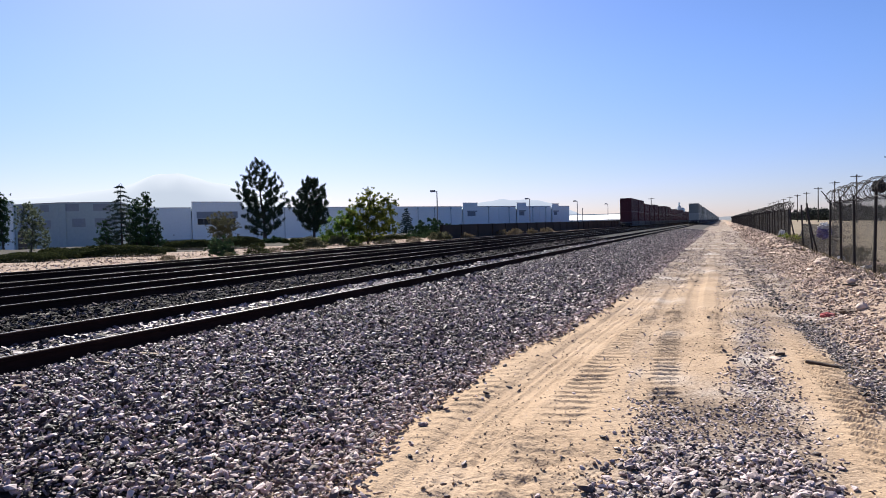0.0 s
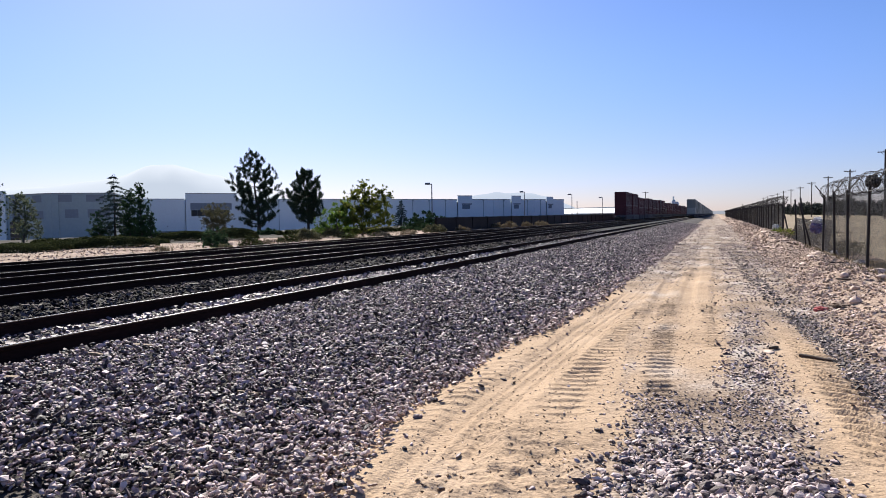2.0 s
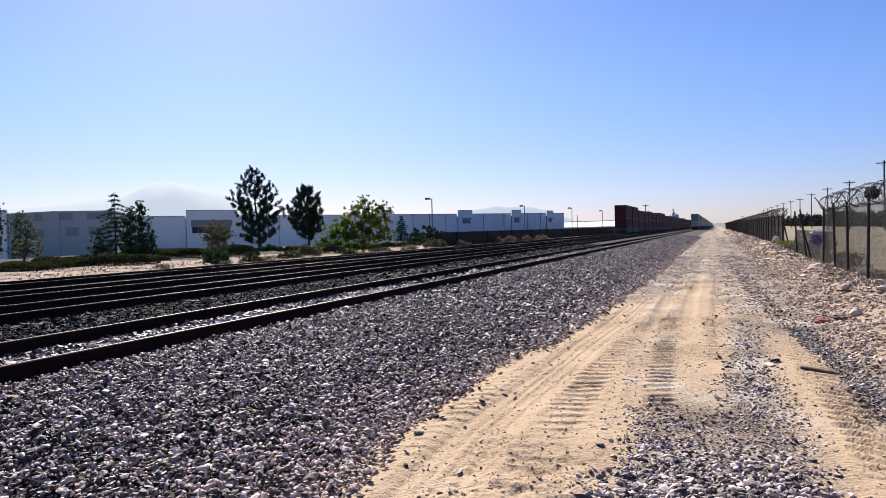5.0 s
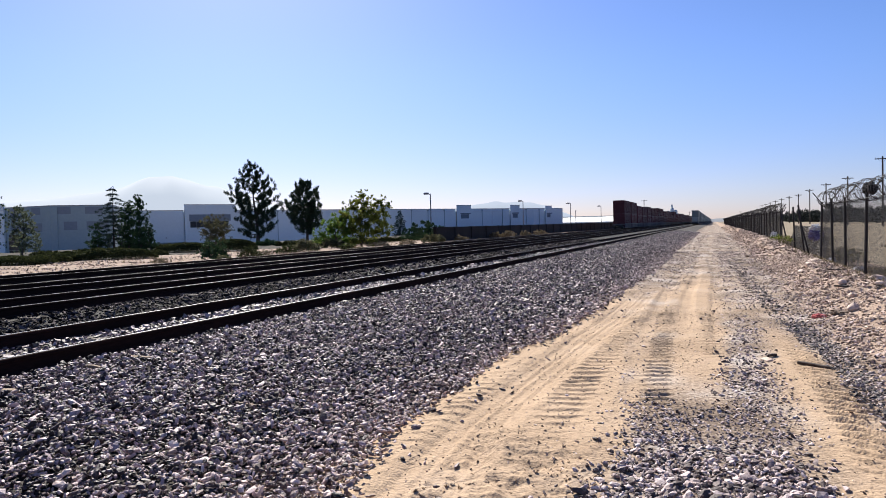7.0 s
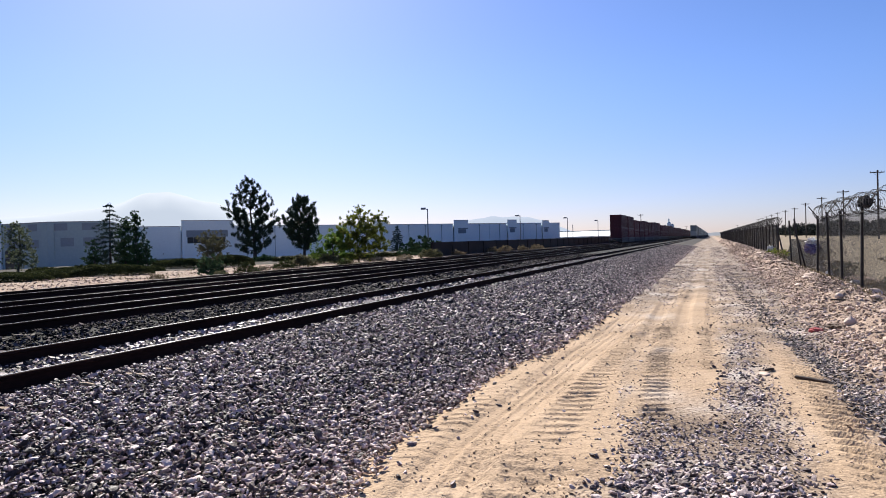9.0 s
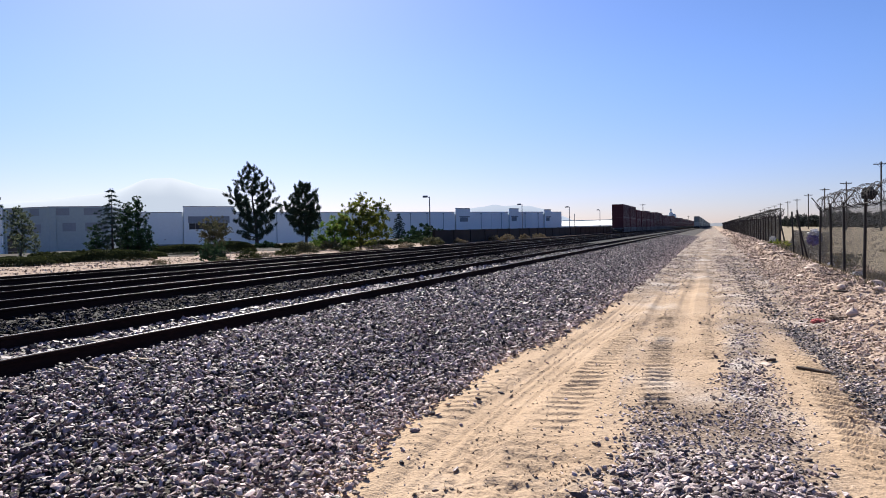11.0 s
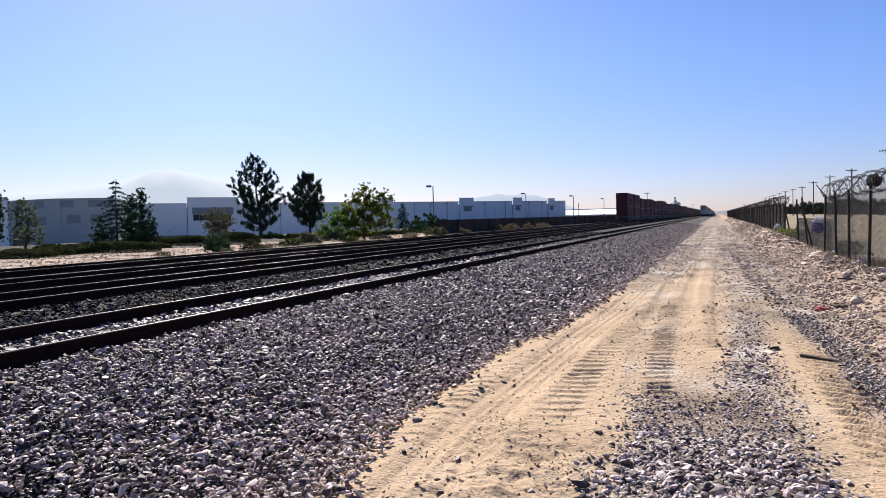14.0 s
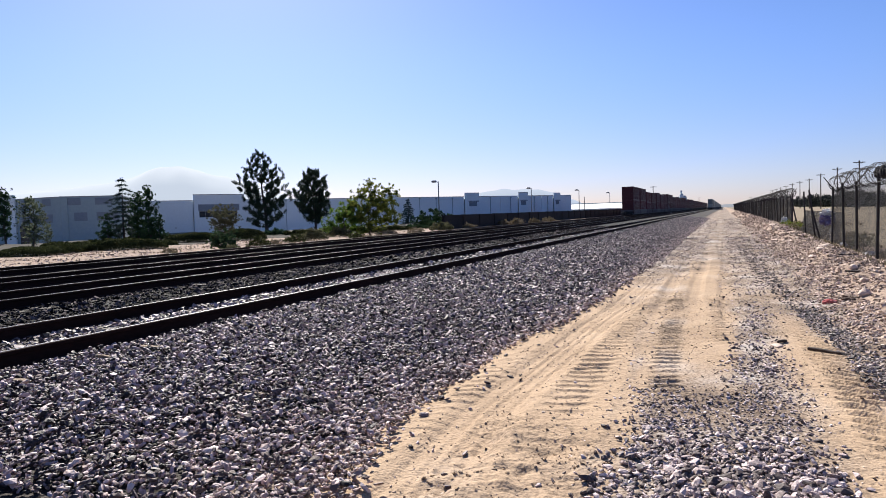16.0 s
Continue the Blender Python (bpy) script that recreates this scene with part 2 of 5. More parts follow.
def sandiness(x, y):
    """1 on fine yellow sand, 0 on stony dirt."""
    w = 0.07 * fbm(x, y, 1.6, 4.0) + 0.03 * fbm(x, y, 7.0, 4.0)
    near = np.clip((19 - y + 4 * fbm(x, y, 0.6, 1.5)) / 7, 0, 1)
    s = 1.1 * ruffle(x + w, ballast_edge(y) - 0.3, np.interp(y, (3, 6, 7, 9, 14), (-0.72, -0.78, -0.85, -1.0, -1.2)), 0.22) * near
    s = np.maximum(s, 0.95 * ruffle(x + w, np.interp(y, (7, 10, 14, 20), (-0.42, -0.54, -0.72, -0.95)), np.interp(y, (7, 10, 14, 20), (0.13, 0.15, 0.06, -0.05)), 0.16) * np.clip((y - 6.3 + 5 * w) / 1.8, 0, 1) * np.clip((26 - y) / 8, 0, 1))
    s = np.maximum(s, 0.8 * ruffle(x + w, np.interp(y, (7, 12), (-0.85, -1.2)), np.interp(y, (7, 12), (-0.6, -0.8)), 0.12) * near)
    s = np.maximum(s, 1.0 * ruffle(x + w, np.interp(y, (3, 5, 6, 9, 13), (0.85, 0.66, 0.6, 0.55, 0.55)), np.interp(y, (3, 6, 9, 13), (1.4, 1.22, 1.1, 0.8)), 0.42) * np.clip((13.5 - y) / 4, 0, 1))
    s = np.maximum(s, 0.62 * ruffle(x + w, -1.3, 0.15, 0.2) * np.clip((y - 5.9 + 5 * w) / 1.8, 0, 1) * np.clip((24 - y) / 8, 0, 1))
    s = np.maximum(s, 0.3 * ruffle(x + w, -1.6, 1.2, 0.3) * np.clip((y - 9) / 4, 0, 1) * np.clip((45 - y) / 28, 0.3, 1))
    s = s - 0.3 * ruffle(x, -1.75, -0.7, 0.3) * np.clip((5.4 - 0.5 * (x + 1.2) - y) / 0.6, 0, 1)
    s = s + 0.2 * fbm(x, y, 1.7, 2.5) + 0.12 * fbm(x, y, 6.0, 5.5)
    return np.where(x < -15, 0.05, np.where(x > 1.6, 0.05, s))


def ground_z(x, y):
    """Height of the earth: road, rubble bank at the fence, field, strip beyond the tracks, low yard at the warehouse."""
    x, y = np.asarray(x, float), np.asarray(y, float)
    z = np.interp(x, (-400, -100, -66, -30, -24, -4.2, -3.0, -2.3, 1.3, 1.75, 2.5, 3.1, 3.8, 5, 9, 400),
                  (-2.4, -2.4, 0.1, 0.12, 0.05, -0.1, -0.1, 0.0, 0.0, 0.07, 0.27, 0.27, 0.05, -0.1, -0.15, -0.2))
    bank = np.exp(-((x - 2.7) / 0.8) ** 2)
    far = np.clip((y - 30) / 12, 0, 1)
    z = z + bank * (0.13 * fbm(x, y, 1.1, 4.0) + 0.06 * fbm(x, y, 4.0, 2.0) + 0.28 * far)
    near = (np.abs(x) < 40) & (np.abs(y) < 400)
    z = z + np.where(near, 0.018 * fbm(x, y, 0.9, 7.0) + 0.008 * fbm(x, y, 5.0, 9.0) + 0.005 * fbm(x, y, 21.0, 1.0), 0.1 * fbm(x, y, 0.02, 3.0))
    z = z + np.where(x < -21.5, 0.09 * np.clip(fbm(x, y, 1.3, 3.3), -0.3, 1), 0)
    # rough stony dirt further along the road
    z = z + np.where((x > -2) & (x < 1.6), np.clip((y - 13) / 10, 0, 1) * 0.035 * fbm(x * 1.6, y * 0.8, 2.4, 6.6), 0)
    # kicked-up sand where wheels have turned
    z = z + 0.03 * ruffle(x, -1.75, -0.75, 0.3) * np.clip((5.3 - 0.5 * (x + 1.2) - y) / 0.5, 0, 1) * (0.4 + fbm(x, y, 7.0, 1.1) + 0.7 * fbm(x, y, 17.0, 2.1))
    # the smooth wheel groove in the deepest sand, drawn out lengthwise
    c = np.interp(y, (3, 4, 5.4, 7, 9, 12, 18), (-1.7, -1.74, -1.83, -1.8, -1.71, -1.57, -1.5))
    g = np.exp(-((x - c) / 0.27) ** 4) * np.clip((20 - y) / 6, 0, 1)
    z = z - g * (0.03 + 0.006 * np.sin((x - c) * 55 + 2 * fbm(x, y * 0.4, 0.8, 2.2)) + 0.004 * np.sin((x - c) * 83))
    z = z + 0.016 * np.exp(-((np.abs(x - c) - 0.31) / 0.06) ** 2) * np.clip((20 - y) / 6, 0, 1) * (0.6 + 0.6 * fbm(x, y, 3.0, 4.4))
    for ys, xs, wide, deep, slant, a, b in TREADS:
        c = np.interp(y, ys, xs)
        g = np.exp(-((x - c + 0.015 * fbm(x, y, 9.0, a)) / wide) ** 6) * np.clip((y - a) / 0.5, 0, 1) * np.clip((b - y) / (0.35 * (b - a)), 0, 1)
        saw = ((y + slant * (x - c) + 0.05 * fbm(x, y, 2.6, a) + 0.014 * fbm(x, y, 11.0, a)) / 0.2) % 1.0
        lug = np.clip(saw * 8, 0, 1) * np.clip((0.8 - saw) / 0.6, 0, 1)
        z = z - 0.4 * deep * g + 0.85 * deep * g * lug * np.clip(0.85 + 0.7 * fbm(x, y, 1.6, 5 + a), 0.2, 1.1)
    # narrow ruts running on down the road
    for x0 in (-0.95, -0.45, 0.1):
        c = x0 + 0.05 * np.sin(y * 0.35 + x0) - 0.012 * (y - 12)
        z = z - 0.03 * np.exp(-((x - c) / 0.13) ** 4) * np.clip((y - 9) / 4, 0, 1) * np.clip((70 - y) / 40, 0, 1)
    return z


def axis_steps(*stretches):
    out = []
    for a, b, step in stretches:
        out += list(np.arange(a, b, step))
    return np.array(sorted(set(np.round(out, 4))))


def sheet(name, xs, ys, zfun, mat):
    gx, gy = np.meshgrid(xs, ys)
    v = np.stack([gx, gy, zfun(gx, gy)], -1).reshape(-1, 3)
    w, h = len(xs), len(ys)
    i = (np.arange(h - 1)[:, None] * w + np.arange(w - 1)[None, :]).ravel()
    return array_mesh(name, v, np.stack([i, i + 1, i + 1 + w, i + w], -1), mat, smooth=True)


def build_ground():
    xs = axis_steps((-4500, -400, 400), (-400, -100, 20), (-100, -20, 4), (-20, -2.6, 1.2), (-2.6, 1.5, 0.025), (1.5, 4.5, 0.07), (4.5, 20, 1.0), (20, 400, 20), (400, 4600, 400))
    ys = axis_steps((-600, -20, 60), (-20, 3, 1.5), (3.2, 8.5, 0.016), (8.5, 13, 0.03), (13, 32, 0.07), (32, 60, 0.3), (60, 300, 4), (300, 5000, 200))
    g = sheet("ground", xs, ys, ground_z, SAND)
    co = np.empty(len(g.data.vertices) * 3, dtype=np.float32)
    g.data.vertices.foreach_get("co", co)
    co = co.reshape(-1, 3)
    att = g.data.attributes.new("sandy", "FLOAT", "POINT")
    att.data.foreach_set("value", sandiness(co[:, 0], co[:, 1]).astype(np.float32))
    g.data.materials.append(FIELD)
    g.data.materials.append(MULCH)
    g.data.materials.append(BANK)
    mid = np.empty(len(g.data.polygons) * 3, dtype=np.float32)
    g.data.polygons.foreach_get("center", mid)
    mx = mid.reshape(-1, 3)[:, 0]
    # west of x -72, pale field colour added to bounce light onto the warehouse
    g.data.polygons.foreach_set("material_index", np.where((mx > 5.5) | (mx < -72), 1, np.where(mx < -36, 2, np.where(mx < -20, 3, np.where(mx > 1.55 + 0.25 * np.sin(mid.reshape(-1, 3)[:, 1] * 1.7) * np.sin(mx * 9), 3, 0)))).astype(np.int32))
    tagged(g, "pale sandy dirt road with tyre ruts and dry field", "ground", kind="structure")


def bed_z(x, y):
    x, y = np.asarray(x, float), np.asarray(y, float)
    e = ballast_edge(y) - 0.3
    u = np.clip((e - x) / 3.2, -0.2, 1)
    right = np.where(u < 0, u * 0.5, BED_Z * (1 - (1 - u) ** 1.5) + 0.0)
    left = np.interp(x, (-26, -23.5, -21.2), (-0.25, 0.02, BED_Z))
    z = np.minimum(right, left) + 0.02 * fbm(x, y, 2.5, 6.0)
    # lower channels of ballast between neighbouring tracks
    for a, b in zip(TRACKS, TRACKS[1:]):
        z = z - 0.05 * np.exp(-((x - (a + b) / 2) / 0.6) ** 2)
    return z


def build_ballast():
    xs = axis_steps((-26, -5.6, 0.4), (-5.6, -1.4, 0.08))
    ys = axis_steps((-30, 2, 2), (2, 16, 0.12), (16, 60, 0.5), (60, 400, 10), (400, 3001, 100))
    b = sheet("ballast", xs, ys, bed_z, BALLAST)
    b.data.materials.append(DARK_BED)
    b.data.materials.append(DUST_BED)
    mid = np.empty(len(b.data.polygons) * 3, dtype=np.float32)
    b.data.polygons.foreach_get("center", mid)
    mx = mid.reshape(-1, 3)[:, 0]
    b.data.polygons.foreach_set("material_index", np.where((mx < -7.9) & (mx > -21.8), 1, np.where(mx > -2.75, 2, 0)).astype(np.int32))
    return tagged(b, "grey crushed-stone ballast bed under the tracks", "ballast", kind="structure")


build_ground()
ballast = build_ballast()


# ---- tracks ----
def rail_profile(bm, x, y0, y1, top):
    """Foot, web and rail head swept along the track; the running band is left to its own part."""
    half = ((0.07, -0.171), (0.07, -0.158), (0.014, -0.14), (0.011, -0.045), (0.036, -0.036), (0.037, -0.006), (0.031, -0.0015))
    ring = [(px, pz) for px, pz in half] + [(-px, pz) for px, pz in reversed(half)]
    a = [bm.verts.new((x + px, y0, top + pz)) for px, pz in ring]
    b = [bm.verts.new((x + px, y1, top + pz)) for px, pz in ring]
    k = len(ring)
    for i in range(k):
        bm.faces.new((a[i], a[(i + 1) % k], b[(i + 1) % k], b[i]))
    bm.faces.new(a[::-1])
    bm.faces.new(b)


def build_track(cx, n):
    t = thing("railway_track", Matrix.Identity(4), "standard-gauge railway track with rusty rails and worn shiny heads", "railway track", "parallel tracks", "structure")
    for side in (-1, 1):
        bm = bmesh.new()
        rail_profile(bm, cx + side * 0.755, -25, 2600, RAIL_Z)
        rail = part("rail", bm, RUST, t, "dark rusty steel rail")
        part("rail_head", bar(cx + side * 0.755 - 0.011, cx + side * 0.755 + 0.011, -25, 2600, RAIL_Z - 0.0015, RAIL_Z + 0.001), STEEL, rail, "polished running surface")
    return t


tracks = [build_track(cx, i) for i, cx in enumerate(TRACKS)]


# ---- ties ----
tie_mesh = part("tie", bar(-1.32, 1.32, -0.115, 0.115, -0.16, 0.0, 0.012), CONCRETE_TIE, tracks[0], "weathered brown timber tie")
tie_mesh.matrix_basis = pose(TRACKS[0], 2.36, 0.318)
for k in range(1, 90):
    same("tie", tie_mesh, tracks[0], pose(TRACKS[0] + random.uniform(-0.06, 0.06), 2.36 + 0.53 * k, 0.318 + random.uniform(-0.012, 0.006), random.uniform(-1, 1), 0, random.uniform(-1.5, 1.5)))
for k in range(60):
    same("tie", tie_mesh, tracks[1], pose(TRACKS[1] + random.uniform(-0.05, 0.05), 6.0 + 0.53 * k, 0.312, 0, 0, random.uniform(-1, 1)))


# ---- loose stone ----
ICO = bmesh.new()
bmesh.ops.create_icosphere(ICO, subdivisions=1, radius=1.0)
ICO_V = np.array([v.co[:] for v in ICO.verts])
ICO_F = np.array([[v.index for v in f.verts] for f in ICO.faces])
ICO.free()
rng = np.random.default_rng(5)


def stone_shapes(k):
    """Angular broken stones: an icosahedron cut flat by a few random planes."""
    out = []
    for _ in range(k):
        v = ICO_V * (0.9 + 0.25 * rng.random((len(ICO_V), 1)))
        for _ in range(7):
            n = rng.normal(size=3)
            n /= np.linalg.norm(n)
            d = rng.uniform(0.45, 0.8)
            over = np.maximum(0, v @ n - d)
            v = v - over[:, None] * n
        out.append(v * rng.uniform((1.0, 0.6, 0.34), (1.55, 0.95, 0.62)))
    return np.array(out)


SHAPES = stone_shapes(24)
CUBE_V = np.array([(x, y, z) for x in (-0.62, 0.62) for y in (-0.62, 0.62) for z in (-0.62, 0.62)])
CUBE_F = np.array([(0, 1, 3), (0, 3, 2), (4, 6, 7), (4, 7, 5), (0, 4, 5), (0, 5, 1), (2, 3, 7), (2, 7, 6), (0, 2, 6), (0, 6, 4), (1, 5, 7), (1, 7, 3)])
CHIPS = np.array([(CUBE_V + rng.normal(0, 0.13, CUBE_V.shape)) * rng.uniform((1.0, 0.6, 0.34), (1.55, 0.95, 0.62)) for _ in range(24)])


def scatter(name, x, y, z, size, mat, label, category, sink=0.12, flat=0.0, tilt=0.42, chips=False):
    """Many small stones in one mesh; chips are the simpler far or tiny ones."""
    n = len(x)
    shapes, tris = (CHIPS, CUBE_F) if chips else (SHAPES, ICO_F)
    v = shapes[rng.integers(0, len(shapes), n)] * (size * 0.5)[:, None, None]
    a, b, c = rng.uniform(0, 2 * np.pi, n), rng.normal(0, tilt, n), rng.normal(0, tilt, n)
    rx = np.stack([1 + 0 * b, 0 * b, 0 * b, 0 * b, np.cos(b), -np.sin(b), 0 * b, np.sin(b), np.cos(b)], -1).reshape(n, 3, 3)
    ry = np.stack([np.cos(c), 0 * c, np.sin(c), 0 * c, 1 + 0 * c, 0 * c, -np.sin(c), 0 * c, np.cos(c)], -1).reshape(n, 3, 3)
    rz = np.stack([np.cos(a), -np.sin(a), 0 * a, np.sin(a), np.cos(a), 0 * a, 0 * a, 0 * a, 1 + 0 * a], -1).reshape(n, 3, 3)
    v = np.einsum("nij,nkj->nki", rx @ ry @ rz, v)
    v[:, :, 2] *= 1 - flat
    v = v + np.stack([x, y, z + size * (0.5 - sink) * 0.6], -1)[:, None, :]
    f = tris[None] + (np.arange(n) * shapes.shape[1])[:, None, None]
    ob = array_mesh(name, v.reshape(-1, 3), f.reshape(-1, 3), mat)
    return tagged(ob, label, category, kind="stuff")


def spread(x0, x1, y0, y1, per_m2):
    n = int((x1 - x0) * (y1 - y0) * per_m2)
    return rng.uniform(x0, x1, n), rng.uniform(y0, y1, n)


def sizes(n, mean, var=0.35):
    return mean * np.exp(np.clip(rng.normal(0, var, n), -1.2, 0.75))


def join_points(*sets):
    return [np.concatenate(a) for a in zip(*sets)]


def seen(x, y):
    return x > -1.62 * y - 0.4


def build_ballast_stones():
    sets = []
    for y0, y1, dens, mean in ((2.6, 8, 1150, 0.043), (8, 14, 700, 0.047), (14, 26, 430, 0.045), (26, 55, 230, 0.044), (55, 110, 70, 0.055)):
        x, y = spread(-6.05, -1.6, y0, y1, dens)
        e = ballast_edge(y)
        keep = seen(x, y) & (x < e + 0.22 * rng.random(len(x)) ** 6 + 0.02)
        thin = np.clip((e + 0.08 - x) / 0.2, 0.05, 1)
        keep &= rng.random(len(x)) < thin
        x, y = x[keep], y[keep]
        s = sizes(len(x), mean, 0.3)
        sets.append((x, y, np.maximum(bed_z(x, y), ground_z(x, y)) + rng.random(len(x)) ** 1.5 * 0.055, s))
    for x0, x1, y0, y1, dens, mean in ((-7.70, -6.33, 3, 16, 330, 0.05), (-7.70, -6.33, 16, 50, 60, 0.075), (-10.7, -7.88, 4, 18, 260, 0.05), (-10.7, -7.88, 18, 60, 40, 0.085)):
        x, y = spread(x0, x1, y0, y1, dens)
        keep = seen(x, y)
        x, y = x[keep], y[keep]
        s = sizes(len(x), mean, 0.3)
        sets.append((x, y, bed_z(x, y) + (0.012 if x0 > -8 else 0.0), s))
    x, y, z, s = join_points(*sets)
    dusty = rng.random(len(x)) < np.clip(1.0 - (ballast_edge(y) - x) / np.interp(y, (4, 5.5, 7), (1.9, 1.2, 0.6)), 0.05, 0.92) * (x > -6)
    near = (y < 12) & (x > -6.2)
    k = ~dusty & near & (x > -7.8)
    scatter("ballast_stones", x[k], y[k], z[k], s[k], STONE, "loose grey angular ballast stones beside the rails", "ballast", tilt=0.55)
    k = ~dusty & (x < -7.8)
    scatter("ballast_stones", x[k], y[k], z[k], s[k], SHADED_STONE, "near-black ballast stones between two tracks, shade painted in", "ballast", chips=True)
    k = ~dusty & ~near & (x > -7.8)
    scatter("ballast_stones", x[k], y[k], z[k], s[k], STONE, "loose grey ballast stones between and along the rails", "ballast", chips=True)
    for k, far in ((dusty & (y < 9), False), (dusty & (y >= 9), True)):
        scatter("dusty_stones", x[k], y[k], z[k], s[k], DUSTY, "dusty pinkish ballast stones along the road edge", "ballast", chips=far)


def gravel_share(x, y):
    """How thickly the road is strewn with gravel."""
    w = 0.1 * fbm(x, y, 2.0, 3.0)
    a = ruffle(x + w, -0.68, np.interp(y, (3, 4.5, 5.3, 8), (0.8, 0.62, 0.5, 0.5)), 0.25) * np.clip((6.9 - y + 1.2 * w - 0.6 * np.abs(x + 0.2) + 3.0 * w) / 1.5, 0, 1)
    b = 0.6 * ruffle(x + w, np.interp(y, (6, 8, 12), (-0.1, 0.17, 0.2)), np.interp(y, (6, 9, 14), (0.6, 0.55, 0.65)), 0.4) * np.clip((15 - y) / 5, 0, 1)
    c = 0.45 * ruffle(x, 1.25, 2.2, 0.4)
    d = 0.06 * ruffle(x, -1.0, -0.75, 0.2) * np.clip(1.3 - y / 14, 0, 1)
    g = 0.55 * np.clip((y - 10) / 12, 0, 1) * ruffle(x + w, 0.0, 1.6, 0.5)
    h = 0.45 * np.clip((y - 15) / 10, 0, 1) * ruffle(x + w, -2.0, -0.7, 0.5)
    return np.clip(np.maximum.reduce([a, b, c, d, g, h]) * (0.8 + 0.6 * fbm(x, y, 3.0, 8.0)) + 0.0012, 0, 1)


def build_road_gravel():
    sets = []
    for y0, y1, dens, mean in ((2.6, 5.4, 1900, 0.036), (5.4, 8, 2400, 0.029), (8, 16, 800, 0.032), (16, 40, 330, 0.036), (40, 100, 40, 0.055)):
        x, y = spread(-2.0, 2.0, y0, y1, dens)
        keep = rng.random(len(x)) < gravel_share(x, y)
        x, y = x[keep], y[keep]
        big = np.clip((5.6 - y) / 1.2, 0, 1)
        sets.append((x, y, ground_z(x, y), sizes(len(x), mean, 0.45) * (0.75 + 0.8 * big * rng.random(len(x)) ** 2)))
    x, y, z, s = join_points(*sets)
    for k, far in ((y < 7.2, False), (y >= 7.2, True)):
        scatter("road_gravel", x[k], y[k], z[k], s[k], GRAVEL, "grey gravel strewn over the sandy road", "gravel", 0.25, chips=far)
    x, y = spread(-2.2, 2.2, 2.8, 14, 110)
    scatter("road_pebbles", x, y, ground_z(x, y), sizes(len(x), 0.014, 0.4), RUBBLE, "small pale pebbles pressed into the dirt", "gravel", 0.35, chips=True)
    # stones rolled out of the ballast onto the sand
    y = rng.uniform(4.2, 16, 60)
    x = ballast_edge(y) + 0.05 + 0.55 * rng.random(60) ** 2.5
    scatter("stray_stones", x, y, ground_z(x, y), sizes(60, 0.045, 0.35), STONE, "dark ballast stones rolled out onto the sand", "stones", 0.2)
    # broken lumps of sand thrown up by turning wheels
    x, y = spread(-1.75, -0.68, 3.0, 5.7, 260)
    keep = rng.random(len(x)) < np.clip((5.35 - 0.5 * (x + 1.2) - y) / 0.5, 0, 1) * np.clip(0.35 + 1.3 * fbm(x, y, 3.2, 6.1), 0.03, 1)
    x, y = x[keep], y[keep]
    scatter("sand_clods", x, y, ground_z(x, y), sizes(len(x), 0.018, 0.5), CLOD, "broken clods of brown sand churned up by wheels", "sand", 0.4)
    # fine dark gravel in the gutter between road and bank
    sets = []
    for y0, y1, dens, mean in ((5.0, 12, 1500, 0.024), (12, 32, 300, 0.03)):
        x, y = spread(0.4, 1.75, y0, y1, dens)
        lo, hi = np.interp(y, (5, 7.8, 9.4, 12, 15, 26), (1.28, 1.2, 1.12, 0.96, 0.8, 0.5)), np.interp(y, (5, 7.8, 9.4, 12, 15, 26), (1.5, 1.42, 1.42, 1.3, 1.12, 0.95))
        keep = rng.random(len(x)) < ruffle(x + 0.06 * fbm(x, y, 2.5, 1.0), lo, hi, 0.15) * np.clip(1.2 - y / 34, 0, 1)
        x, y = x[keep], y[keep]
        sets.append((x, y, ground_z(x, y), sizes(len(x), mean, 0.4)))
    x, y, z, s = join_points(*sets)
    scatter("gutter_gravel", x, y, z, s, DARK_GRAVEL, "fine dark gravel along the foot of the rubble bank", "gravel", 0.25, chips=True)


def build_rubble():
    sets = []
    for y0, y1, dens, mean in ((5, 14, 620, 0.031), (14, 30, 420, 0.037), (30, 80, 80, 0.07), (80, 180, 6, 0.12)):
        x, y = spread(1.3, 3.8, y0, y1, dens)
        keep = rng.random(len(x)) < np.clip((x - 1.3) / 0.6, 0.1, 1) * np.clip(0.75 + 0.7 * fbm(x, y, 1.4, 2.0), 0.12, 1) * np.clip((3.85 - x) / 0.5, 0, 1)
        x, y = x[keep], y[keep]
        sets.append((x, y, ground_z(x, y), sizes(len(x), mean, 0.62)))
    x, y, z, s = join_points(*sets)
    scatter("bank_rubble", x, y, z, s, RUBBLE, "pale pinkish broken rubble on the bank below the fence", "rubble", 0.3, chips=True)
    # stray stones on the strip beyond the tracks
    x, y = spread(-36, -21.8, 14, 60, 14)
    scatter("strip_stones", x, y, ground_z(x, y), sizes(len(x), 0.055, 0.6), RUBBLE, "pale stones scattered on the sandy strip", "stones", 0.25, chips=True)


def build_boulder(x, y, size, mat, label, k):
    bm = bmesh.new()
    bmesh.ops.create_icosphere(bm, subdivisions=2, radius=0.5)
    for v in bm.verts:
        v.co *= 1 + 0.35 * noise.noise(v.co * 2.2 + Vector((k * 3.1, k, 0)))
        v.co = Vector((v.co.x * size[0], v.co.y * size[1], max(v.co.z, -0.25) * size[2]))
    ob = part("stone", bm, mat)
    ob.matrix_basis = pose(x, y, float(ground_z(x, y)) + 0.2 * size[2], 0, 0, 40 * k)
    tagged(ob, label, "stone", "larger stones on the bank")


